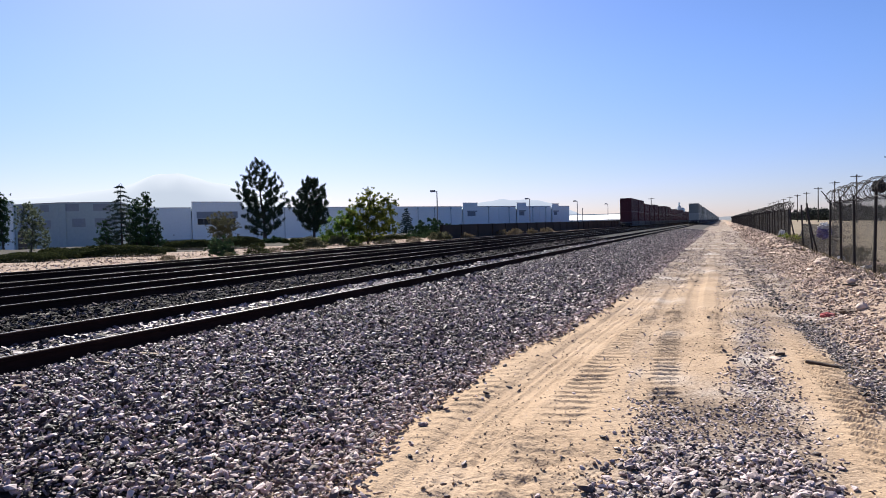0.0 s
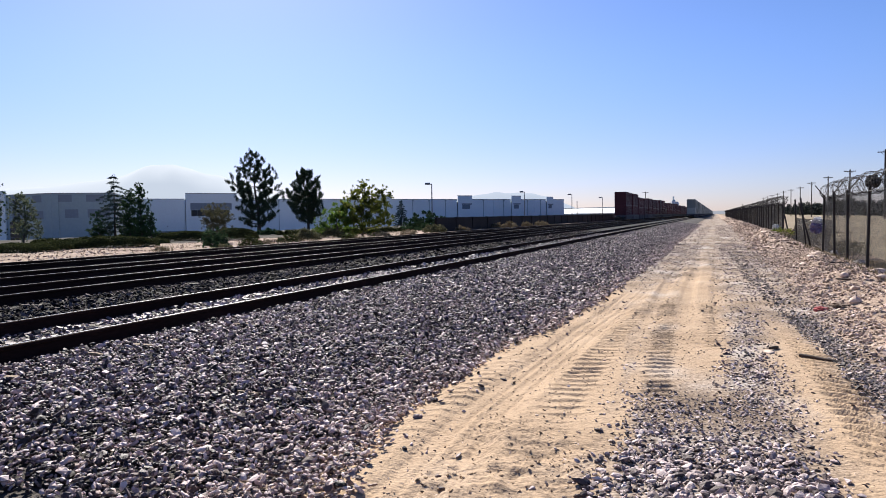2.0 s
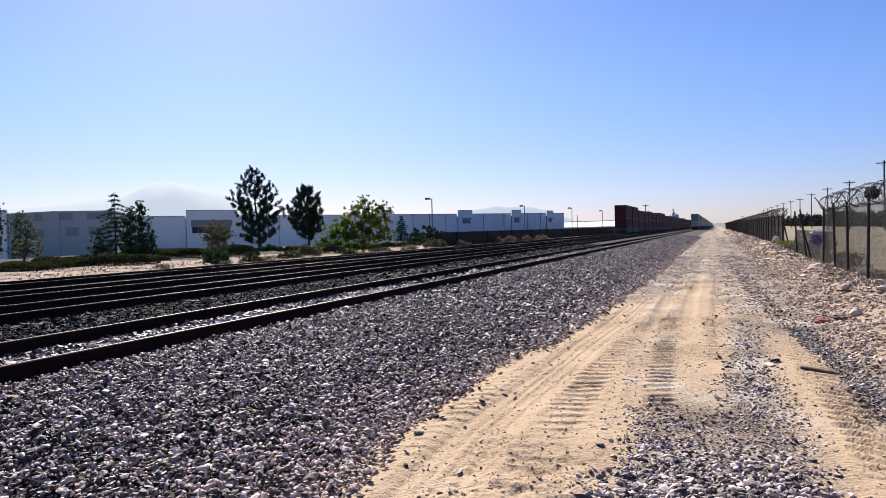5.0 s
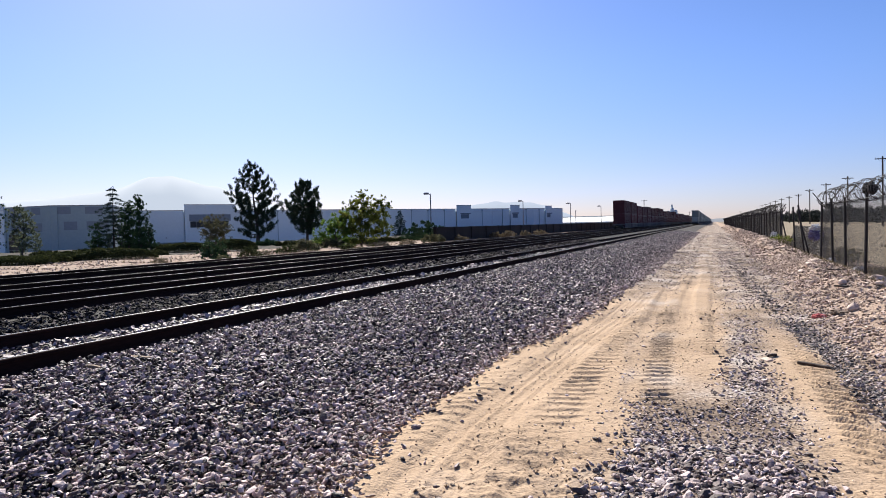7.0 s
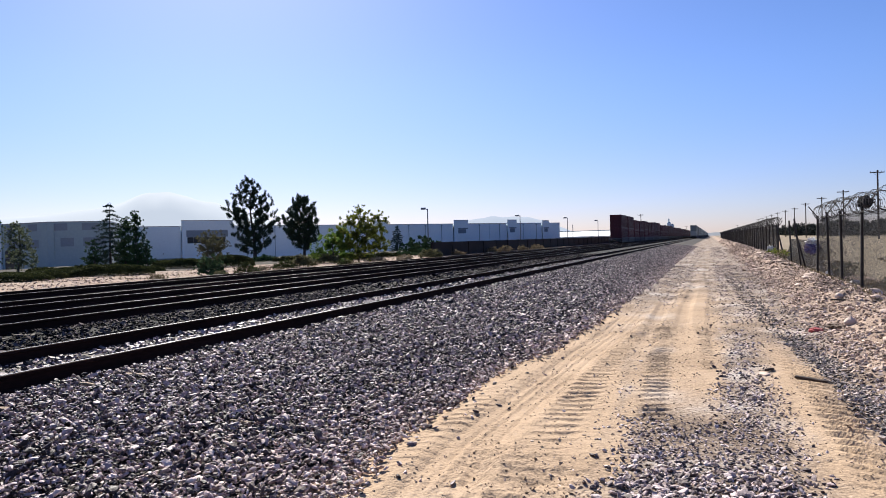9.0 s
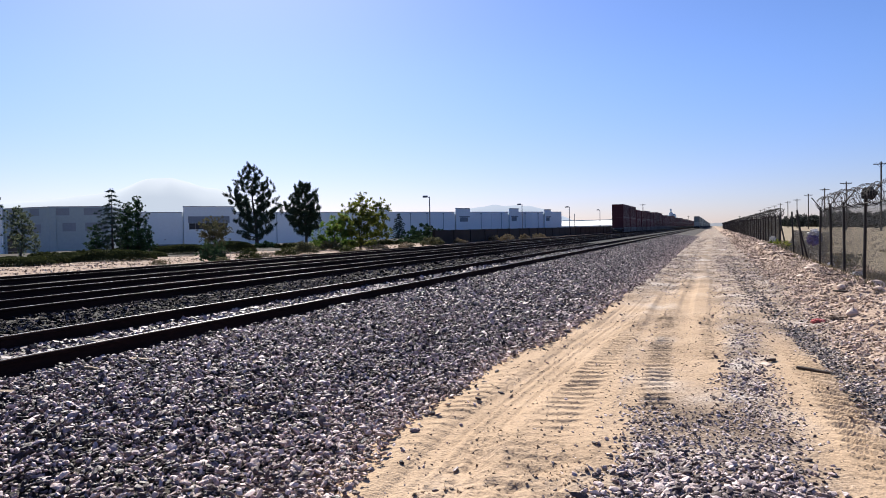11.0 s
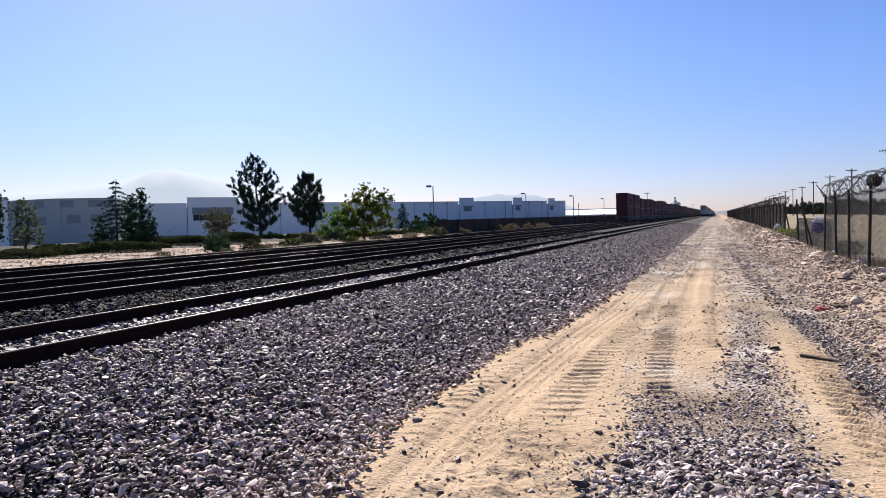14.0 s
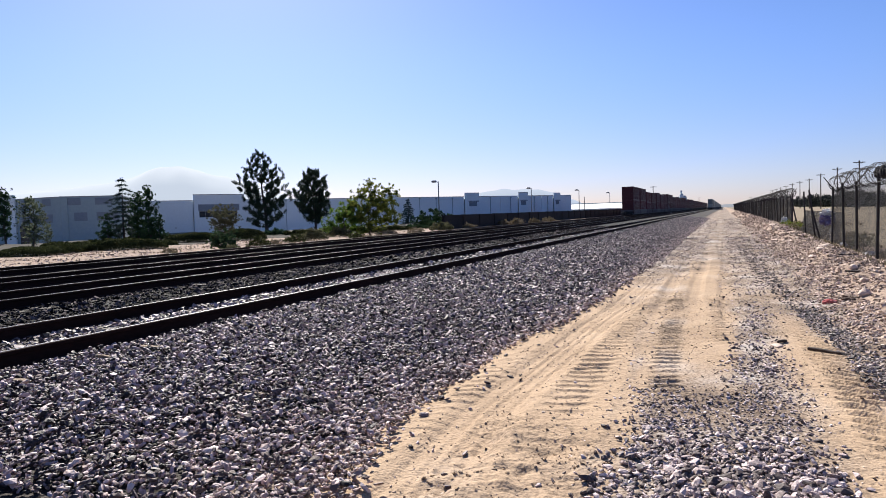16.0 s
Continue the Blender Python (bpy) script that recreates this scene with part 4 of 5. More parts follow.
def leaves(clumps, per_m3, size, needle=1.0, shell=0.6, up=0.0):
    """Small leaf blades spread through clumps (x, y, z, radius, squash). Gives arrays of corners and faces."""
    corners = []
    for x, y, z, r, sq in clumps:
        n = max(14, int(per_m3 * r ** 2.3))
        d = rng.normal(size=(n, 3))
        d /= np.linalg.norm(d, axis=1)[:, None]
        rad = r * (shell + (1 - shell) * rng.random((n, 1))) * rng.random((n, 1)) ** 0.25
        wob = 1 + 0.3 * np.sin(d[:, :1] * 7 + x * 3) * np.sin(d[:, 2:] * 6 + y)
        c = d * rad * wob
        c[:, 2] *= sq
        c += (x, y, z)
        a = d * (0.35 if needle > 2 else 0.8) + rng.normal(size=(n, 3)) * 0.6 + (0, 0, up)
        a /= np.linalg.norm(a, axis=1)[:, None]
        b = np.cross(a, rng.normal(size=(n, 3)))
        b /= np.linalg.norm(b, axis=1)[:, None]
        s = size * (0.6 + 0.8 * rng.random((n, 1)))
        a, b = a * s * needle ** 0.5, b * s * 0.55 / needle ** 0.5
        corners.append(np.stack([c - a * 0.5, c + b * 0.5, c + a * 0.6, c - b * 0.5], 1))
    v = np.concatenate(corners)
    return v.reshape(-1, 3), np.arange(len(v) * 4).reshape(-1, 4)


def build_tree(name, at, clumps, leaf, label, category, trunk_r, size=0.16, density=500, needle=1.0, group="", squash=0.85, lean=0.0, depth=0.7, fork=0.0, multi=1):
    """A tapered trunk, limbs to every clump, and a crown of many small leaves."""
    z0 = float(ground_z(at[0], at[1]))
    side = Vector((at[1], -at[0], 0)).normalized()
    back = Vector((at[0], at[1], 0)).normalized()
    t = thing(name, pose(at[0], at[1], z0 - 0.05), label, category, group)
    r = random.Random(len(clumps) * 31 + int(at[1]))
    top = max(c[1] for c in clumps)
    wide = max(abs(c[0]) for c in clumps)
    bm = bmesh.new()

    def stem(z):
        return side * (lean * z + 0.12 * math.sin(z * 0.9 + at[1])) + back * (0.1 * math.sin(z * 0.7 + at[0])) + Vector((0, 0, z))

    steps = 9
    for k in range(steps):
        a, b = top * 0.93 * k / steps, top * 0.93 * (k + 1) / steps
        rod(bm, stem(a), stem(b), trunk_r * (1 - 0.88 * k / steps) * (1.25 if k == 0 else 1), trunk_r * (1 - 0.88 * (k + 1) / steps), 8, False)
    part("trunk", bm, BARK, t, smooth=True)
    limbs, cl = bmesh.new(), []
    for dx, z, rad in clumps:
        span = max(0.25, wide * depth * (1 - abs(dx) / (wide + 0.01)) + 0.15)
        p = side * dx + back * r.uniform(-span, span) + Vector((0, 0, z * 0.97))
        cl.append((p.x, p.y, p.z, rad * 0.72, squash))
        start = stem(max(0.15 * top, min(top * 0.9, z - 0.45 * abs(dx) - 0.3)))
        mid = start.lerp(p, 0.55) + Vector((0, 0, -0.06 * abs(dx)))
        lr = trunk_r * 0.3 * (1 - 0.6 * z / (top + 0.1)) + 0.012
        rod(limbs, start, mid, lr, lr * 0.7, 5, False)
        rod(limbs, mid, p, lr * 0.7, lr * 0.25, 5, False)
        for s in (0.3, 0.65):
            q = mid.lerp(p, s)
            cl.append((q.x, q.y, q.z + 0.1 * rad, rad * (0.4 + 0.35 * s), squash * 0.8))
        # a few smaller sprays round each clump make the outline uneven
        for _ in range(20):
            q = p + Vector((r.uniform(-1, 1), r.uniform(-1, 1), r.uniform(-0.7, 1.1))) * rad * 1.45
            cl.append((q.x, q.y, q.z, rad * r.uniform(0.18, 0.36), squash * 1.3))
            rod(limbs, p, q, lr * 0.3, 0.006, 4, False)
    tagged(part("limbs", limbs, BARK, t), kind="stuff")
    v, f = leaves(cl, density, size, needle, up=0.7 if needle > 2 else 0.0)
    tagged(array_mesh("crown", v, f, leaf, t), kind="stuff")
    return t


def build_pine(name, at, height, profile, limbs_n, leaf, label, trunk_r, fill):
    """A tapered stem with upswept limbs, each carrying upright needle tufts; the profile gives heights and the reach to either side."""
    z0 = float(ground_z(at[0], at[1]))
    side = Vector((at[1], -at[0], 0)).normalized()
    back = Vector((at[0], at[1], 0)).normalized()
    t = thing(name, pose(at[0], at[1], z0 - 0.05), label, "tree", "landscape trees")
    r = random.Random(int(at[1]) + 5)
    zs, left, right = profile

    def stem(z):
        return side * (-0.05 * z + 0.1 * math.sin(z * 0.8)) + back * (0.1 * math.sin(z * 0.7)) + Vector((0, 0, z))

    bm = bmesh.new()
    for k in range(10):
        a, b = height * 0.95 * k / 10, height * 0.95 * (k + 1) / 10
        rod(bm, stem(a), stem(b), trunk_r * (1 - 0.9 * k / 10) * (1.3 if k == 0 else 1), trunk_r * (1 - 0.9 * (k + 1) / 10), 9, False)
    part("trunk", bm, BARK, t, smooth=True)
    limbs, cl = bmesh.new(), []
    for k in range(limbs_n):
        tip_z = zs[0] + (zs[-1] - zs[0]) * ((k + r.random()) / limbs_n) ** 0.9
        a = k * 2.399 + r.uniform(-0.3, 0.3)
        c = math.cos(a)
        reach = float(np.interp(tip_z, zs, right if c > 0 else left)) * r.uniform(0.8, 1.15)
        out = side * (math.copysign(abs(c) ** 0.6, c) * reach) + back * (math.sin(a) * 0.8 * reach)
        low = max(zs[0] * 0.9, tip_z - (0.25 + 0.5 * reach) * (0.35 + 0.65 * tip_z / height))
        p0, p2 = stem(low), stem(tip_z) * 0.0 + out + Vector((0, 0, tip_z)) + side * (-0.05 * tip_z)
        p1 = p0.lerp(p2, 0.55) + Vector((0, 0, -0.1 * reach))
        lr = trunk_r * 0.26 * (1 - 0.7 * tip_z / height) + 0.012
        rod(limbs, p0, p1, lr, lr * 0.65, 5, False)
        rod(limbs, p1, p2, lr * 0.65, lr * 0.2, 5, False)
        n = max(3, int(reach * (2.7 + 1.5 * fill)))
        for j in range(n):
            u = (0.22 - 0.15 * fill) + (0.8 + 0.15 * fill) * (j + r.random()) / n
            base = p0.lerp(p1, u / 0.55) if u < 0.55 else p1.lerp(p2, (u - 0.55) / 0.45)
            q = base + Vector((r.uniform(-0.42, 0.42), r.uniform(-0.42, 0.42), r.uniform(0.05, 0.6)))
            rod(limbs, base, q, 0.016, 0.006, 4, False)
            size = r.uniform(0.19, 0.33) * (1 + 0.2 * fill)
            ax = (q - base) * 0.8
            for w in (0.15, 0.6, 1.1):
                m = base + (q - base) * w + ax * 0.15
                cl.append((m.x, m.y, m.z, size * (1.1 - 0.35 * w), 1.35))
    tagged(part("limbs", limbs, BARK, t), kind="stuff")
    v, f = leaves(cl, 1500, 0.13, 3.0, shell=0.3, up=0.9)
    tagged(array_mesh("crown", v, f, leaf, t), kind="stuff")
    return t


def build_conifer(name, at, height, radius, leaf, label, layers, droop, size=0.14, density=260, bare=0.1):
    """Tiers of drooping boughs on a straight stem."""
    z0 = float(ground_z(at[0], at[1]))
    t = thing(name, pose(at[0], at[1], z0 - 0.05), label, "tree", "landscape trees")
    r = random.Random(int(at[1] * 10))
    bm = bmesh.new()
    rod(bm, (0, 0, 0), (0.08, 0, height * 0.97), 0.02 * height, 0.012, 8, False)
    part("trunk", bm, BARK, t, smooth=True)
    boughs, cl = bmesh.new(), []
    for k in range(layers):
        u = (k + 0.5) / layers
        z = height * (bare + (1 - bare) * u)
        reach = radius * (1 - u) ** 0.8 + 0.18
        for j in range(5 if u < 0.7 else 4):
            a = 2.4 * k + j * 2 * math.pi / 5 + r.uniform(-0.4, 0.4)
            ln = reach * r.uniform(0.55, 1.15)
            pts = [Vector((math.cos(a) * ln * s, math.sin(a) * ln * s, z + 0.12 * ln * s - droop * ln * s * s)) for s in (0, 0.35, 0.7, 1.0)]
            for p, q in zip(pts, pts[1:]):
                rod(boughs, p, q, 0.018, 0.01, 4, False)
            for s, p in zip((0.35, 0.7, 1.0), pts[1:]):
                cl.append((p.x, p.y, p.z, 0.11 + 0.16 * ln * (1.1 - s * 0.5), 0.4))
    cl.append((0.08, 0, height * 0.98, 0.15, 1.6))
    tagged(part("boughs", boughs, BARK, t), kind="stuff")
    v, f = leaves(cl, density, size, 2.5, up=-0.2)
    tagged(array_mesh("crown", v, f, leaf, t), kind="stuff")
    return t


def build_bush(name, x, y, wide, high, leaf, label, category, group, density=420, size=0.1):
    z0 = float(ground_z(x, y))
    t = thing(name, pose(x, y, z0), label, category, group)
    side, back = Vector((y, -x, 0)).normalized(), Vector((x, y, 0)).normalized()
    r = random.Random(int(x * 7 + y * 3))
    cl = []
    density *= 5
    n = max(4, int(wide / max(high, 0.3) * 3))
    for k in range(n):
        u = (k + 0.5) / n * 2 - 1
        h = high * (0.55 + 0.45 * (1 - u * u)) * r.uniform(0.75, 1.1)
        p = side * (u * wide * 0.46) + back * r.uniform(-0.3, 0.3) * min(wide, 2.5)
        cl.append((p.x, p.y, h * 0.5, h * 0.55, 1.0))
        cl.append((p.x + r.uniform(-0.2, 0.2), p.y + r.uniform(-0.2, 0.2), h * r.uniform(0.7, 0.95), h * 0.28, 0.9))
    for c in cl[::4]:
        part("stem", rod(bmesh.new(), (c[0] * 0.8, c[1] * 0.8, -0.03), (c[0] + r.uniform(-0.1, 0.1), c[1] + r.uniform(-0.1, 0.1), c[2] * 1.3), 0.02, 0.006, 5), BARK, t)
    v, f = leaves(cl, density, size, 1.3, 0.5)
    v[:, 2] = np.maximum(v[:, 2], 0.0)
    tagged(array_mesh("foliage", v, f, leaf, t), kind="stuff")
    return t


def build_mound(name, x, y, wide, high, leaf, label, category, group):
    """A dense low mound: a few woody stems under a closed coat of small leaves."""
    t = thing(name, pose(x, y, float(ground_z(x, y))), label, category, group)
    side, back = Vector((y, -x, 0)).normalized(), Vector((x, y, 0)).normalized()
    r = random.Random(int(x * 11 + y * 5))
    n = int(wide * high * 5200) + 1500
    u, a = rng.random(n) ** 0.5, rng.uniform(0, 2 * np.pi, n)
    px, py = u * np.cos(a) * wide * 0.5, u * np.sin(a) * min(wide * 0.5, 1.4)
    h = high * np.sqrt(np.clip(1 - u ** 2.6, 0, 1)) * (0.85 + 0.16 * fbm(px, py, 2.2, x)) * (0.72 + 0.3 * rng.random(n))
    c = np.outer(px, side) + np.outer(py, back) + np.stack([0 * h, 0 * h, h], -1)
    d = rng.normal(size=(n, 3))
    d /= np.linalg.norm(d, axis=1)[:, None]
    e = np.cross(d, rng.normal(size=(n, 3)))
    e /= np.linalg.norm(e, axis=1)[:, None]
    s = (0.05 + 0.05 * rng.random(n))[:, None]
    v = np.stack([c - d * s * 0.6, c + e * s * 0.4, c + d * s * 0.6, c - e * s * 0.4], 1).reshape(-1, 3)
    v[:, 2] = np.maximum(v[:, 2], 0)
    for k in range(5):
        p = side * r.uniform(-0.35, 0.35) * wide + back * r.uniform(-0.4, 0.4)
        part("stem", rod(bmesh.new(), p + Vector((0, 0, -0.03)), p * 1.1 + Vector((0, 0, high * 0.6)), 0.02, 0.008, 5), BARK, t)
    tagged(array_mesh("foliage", v, np.arange(n * 4).reshape(-1, 4), leaf, t), kind="stuff")
    return t


HEDGES = ((-35.8, 27.2, 3, 0.6), (-37, 30.1, 1.9, 0.6), (-38.3, 32.9, 2, 0.6), (-35.4, 33.3, 4.1, 0.8), (-37.8, 39.1, 1.7, 0.5), (-40.5, 45.6, 4, 0.9), (-37.1, 47, 3.3, 1.1))
GREEN_BUSHES = ((-24.1, 32.1, 1.5, 0.8), (-26.3, 38.8, 1.6, 0.6), (-27.7, 43.7, 1.9, 0.9), (-30.2, 51.3, 2.2, 0.8), (-25, 61.5, 2.3, 1.1), (-25, 31, 0.9, 0.4), (-25.9, 46.4, 1.3, 0.5))
DRY_BUSHES = ((-25.6, 56.8, 1.6, 0.7), (-26.4, 52.7, 2.1, 0.5), (-25.4, 26.8, 0.9, 0.4), (-29.6, 88.6, 1.8, 0.8), (-25.5, 88.8, 2.2, 0.9), (-26.2, 110, 2.4, 0.8), (-27.2, 75.4, 1.7, 0.7), (-27.8, 90.7, 1.5, 0.8), (-26.1, 100.8, 1.7, 0.8), (-24.1, 44.8, 1.2, 0.4), (-26.7, 37.3, 0.9, 0.4))
BACK_BUSHES = ((-53.1, 56.9, 3.5, 0.5), (-46.7, 55, 3.3, 0.6), (-42.9, 60.1, 2.9, 0.7), (-41, 61.1, 2.9, 0.6), (-38.6, 63.8, 3, 0.7), (-35.2, 54.3, 2.1, 0.5), (-33.8, 69.7, 3.8, 0.6), (-33.4, 63.4, 3.5, 0.6), (-55.2, 54.4, 3.5, 0.5), (-34.9, 77.4, 3.4, 0.6), (-51.5, 45.7, 3, 0.4), (-49.4, 40, 2.7, 0.4))
PINE_A_AT = (-55.2, 75.3)
PINE_A = ((0.9, 1.3, 2.4, 4.0, 5.7, 7.0, 8.5, 9.8, 10.3), (2.3, 2.7, 2.7, 2.4, 3.0, 3.5, 2.1, 1.7, 0.4), (0.3, 0.8, 2.8, 3.0, 3.2, 2.7, 2.2, 1.2, 0.4))
PINE_B_AT = (-39.5, 62.3)
PINE_B = ((1.4, 1.9, 2.7, 3.8, 4.7, 5.4, 6.5), (0.5, 1.0, 1.5, 2.4, 2.2, 1.2, 0.5), (0.5, 1.1, 1.7, 1.7, 1.8, 1.6, 0.5))
SYCAMORE_AT = (-28.4, 53.4)
SYCAMORE = ((0.15, 4.69, 0.34), (-0.24, 4.15, 0.44), (0.49, 3.91, 0.39), (-0.73, 3.57, 0.44), (0.15, 3.27, 0.54), (0.83, 3.17, 0.39), (1.61, 4.05, 0.39), (1.86, 3.27, 0.39), (2.34, 3.66, 0.24), (1.32, 2.69, 0.54), (-0.24, 2.44, 0.59), (-1.22, 2.78, 0.44), (0.49, 1.9, 0.63), (-0.73, 1.61, 0.59), (1.95, 2.15, 0.44), (1.47, 1.47, 0.54), (-1.51, 1.71, 0.44), (0, 0.98, 0.54), (0.83, 0.63, 0.39), (-0.73, 0.63, 0.39), (2.2, 1.32, 0.34))
GREEN_TREE_AT = (-30.5, 52.7)
GREEN_TREE = ((-0.49, 1.62, 0.59), (-1.22, 1.27, 0.44), (0.24, 2.01, 0.69), (0.98, 1.52, 0.64), (0, 0.88, 0.69), (-0.98, 0.64, 0.49), (1.08, 0.69, 0.59), (-1.71, 0.88, 0.29), (0.59, 2.64, 0.44))
OLIVE_AT = (-31.4, 38)
OLIVE = ((-0.38, 2.1, 0.38), (0.19, 2.29, 0.34), (0.65, 1.98, 0.34), (-0.08, 1.68, 0.46), (0.5, 1.52, 0.38), (-0.57, 1.64, 0.3), (0.04, 1.22, 0.38), (0.57, 1.14, 0.27), (0.88, 1.68, 0.23), (-0.42, 1.22, 0.27))
OLIVE_BASE_AT = (-27.3, 33)
OLIVE_BASE = ((-0.33, 0.53, 0.36), (0.17, 0.6, 0.4), (0.56, 0.4, 0.3), (-0.56, 0.3, 0.26), (0.03, 0.2, 0.33))
POPLAR_A_AT = (-48.4, 47.4)
POPLAR_A = ((0.1, 4.32, 0.25), (-0.1, 3.92, 0.35), (0.25, 3.62, 0.35), (-0.3, 3.22, 0.4), (0.2, 2.81, 0.45), (-0.2, 2.31, 0.45), (0.3, 1.91, 0.5), (-0.25, 1.51, 0.45), (0.2, 1.11, 0.5), (-0.1, 0.6, 0.45), (0.4, 0.4, 0.4))
POPLAR_B_AT = (-46.6, 46.9)
POPLAR_B = ((-0.05, 4.74, 0.25), (-0.15, 4.35, 0.3), (0.1, 4.05, 0.3), (-0.1, 3.56, 0.4), (0.15, 3.06, 0.4), (-0.15, 2.57, 0.44), (0.2, 2.07, 0.44), (-0.05, 1.58, 0.49), (0.25, 1.09, 0.49), (0, 0.59, 0.44), (0.4, 0.49, 0.4), (-0.3, 0.49, 0.4))
POPLAR_C_AT = (-45.4, 46.7)
POPLAR_C = ((0.05, 2.05, 0.24), (0, 1.66, 0.29), (0.1, 1.17, 0.34), (-0.05, 0.68, 0.34), (0.15, 0.39, 0.29))
YOUNG_TREE_AT = (-48.5, 37.2)
YOUNG_TREE = ((-0.3, 3.79, 0.21), (-0.04, 3.66, 0.21), (-0.43, 3.32, 0.26), (0.09, 3.23, 0.3), (0.43, 3.06, 0.26), (-0.55, 2.81, 0.26), (-0.13, 2.72, 0.3), (0.55, 2.55, 0.26), (-0.38, 2.21, 0.3), (0.21, 2.13, 0.34), (0.68, 2.13, 0.21), (-0.55, 1.7, 0.26), (-0.04, 1.62, 0.34), (0.47, 1.53, 0.3), (-0.3, 1.11, 0.3), (0.21, 1.02, 0.3), (-0.09, 0.6, 0.26), (0.55, 0.85, 0.21))
SAPLING_AT = (-52.4, 41.5)
SAPLING = ((0.09, 1.74, 0.14), (0, 1.41, 0.19), (0.14, 1.03, 0.19), (-0.05, 0.66, 0.19), (0.05, 0.28, 0.19))
SMALL_CYPRESS_AT = (-50, 45.3)
SMALL_CYPRESS = ((0, 2.36, 0.2), (-0.1, 1.97, 0.3), (0.2, 1.57, 0.34), (-0.2, 1.18, 0.39), (0.3, 0.89, 0.44), (-0.3, 0.59, 0.44), (0.1, 0.3, 0.49))
EDGE_TREE_AT = (-65.4, 47.2)
EDGE_TREE = ((-0.22, 5.3, 0.33), (0.11, 5.02, 0.39), (-0.33, 4.53, 0.5), (0.22, 4.2, 0.44), (-0.17, 3.53, 0.55), (0.33, 3.2, 0.44), (-0.28, 2.54, 0.61), (0.22, 2.15, 0.5), (-0.17, 1.44, 0.55), (0.22, 0.99, 0.44), (-0.44, 3.81, 0.5))
IVY_AT = (-34.8, 82.8)
IVY = ((-1.61, 0.73, 0.58), (-0.66, 1.02, 0.73), (0.37, 1.31, 0.73), (1.31, 1.02, 0.66), (-2.34, 0.44, 0.44), (-0.15, 0.51, 0.8), (2.04, 0.73, 0.58), (0.8, 0.44, 0.66))

build_pine("pine_tree", PINE_A_AT, 10.3, PINE_A, 54, NEEDLES, "tall dark pine with open upswept tufted crown beside the warehouse yard", 0.23, 0.0)
build_pine("pine_tree", PINE_B_AT, 6.5, PINE_B, 42, NEEDLES, "dense dark rounded pine on a bare trunk", 0.16, 0.08)
build_tree("sycamore_tree", SYCAMORE_AT, SYCAMORE, YELLOW_LEAF, "yellow-green broadleaf tree with loose leafy crown", "tree", 0.1, 0.1, 4600, 1.0, "landscape trees")
build_tree("leafy_tree", GREEN_TREE_AT, GREEN_TREE, BRIGHT_LEAF, "low bright green bushy tree behind the strip", "tree", 0.09, 0.11, 3400, 1.0, "landscape trees")
build_tree("olive_tree", OLIVE_AT, OLIVE, OLIVE_LEAF, "thin grey-olive tree with fine twiggy crown", "tree", 0.06, 0.06, 7500, 1.8, "landscape trees")
build_tree("evergreen_shrub", OLIVE_BASE_AT, OLIVE_BASE, DARK_LEAF, "dark rounded evergreen shrub on the sandy strip", "shrub", 0.05, 0.1, 3300, 1.0, "landscape trees")
build_tree("poplar_tree", POPLAR_A_AT, POPLAR_A, DARK_LEAF, "dark green columnar poplar by the grey office wall", "tree", 0.09, 0.13, 2200, 1.0, "landscape trees")
build_tree("poplar_tree", POPLAR_B_AT, POPLAR_B, DARK_LEAF, "tall dark green columnar poplar beside a cedar", "tree", 0.1, 0.13, 2200, 1.0, "landscape trees")
build_tree("poplar_tree", POPLAR_C_AT, POPLAR_C, DARK_LEAF, "short dark green columnar poplar beside taller ones", "tree", 0.06, 0.12, 2200, 1.0, "landscape trees")
build_tree("young_tree", YOUNG_TREE_AT, YOUNG_TREE, PALE_LEAF, "thin young tree with pale sparse leaves", "tree", 0.06, 0.11, 1540, 1.0, "landscape trees")
build_tree("sapling", SAPLING_AT, SAPLING, PALE_LEAF, "slender pale-leaved sapling behind the hedge", "tree", 0.03, 0.1, 1980, 1.0, "landscape trees")
build_tree("cypress", SMALL_CYPRESS_AT, SMALL_CYPRESS, DARK_LEAF, "small dark conical cypress behind the hedge", "tree", 0.05, 0.1, 2200, 1.4, "landscape trees")
build_tree("poplar_tree", EDGE_TREE_AT, EDGE_TREE, DARK_LEAF, "dense dark green tree at the office corner", "tree", 0.1, 0.13, 2200, 1.0, "landscape trees")
build_tree("ivy_mound", IVY_AT, IVY, DARK_LEAF, "dark ivy mound grown over the wall end", "shrub", 0.05, 0.13, 5200, 1.0, "landscape trees")
build_conifer("cedar_tree", (-50.8, 47.9), 5.9, 2.35, CEDAR_LEAF, "blue-green cedar with drooping open boughs", 13, 0.4, 0.13, 700)
build_conifer("spruce_tree", (-50.0, 108.0), 4.6, 1.5, CEDAR_LEAF, "small blue-green spruce in the yard", 12, 0.35, 0.18, 700)

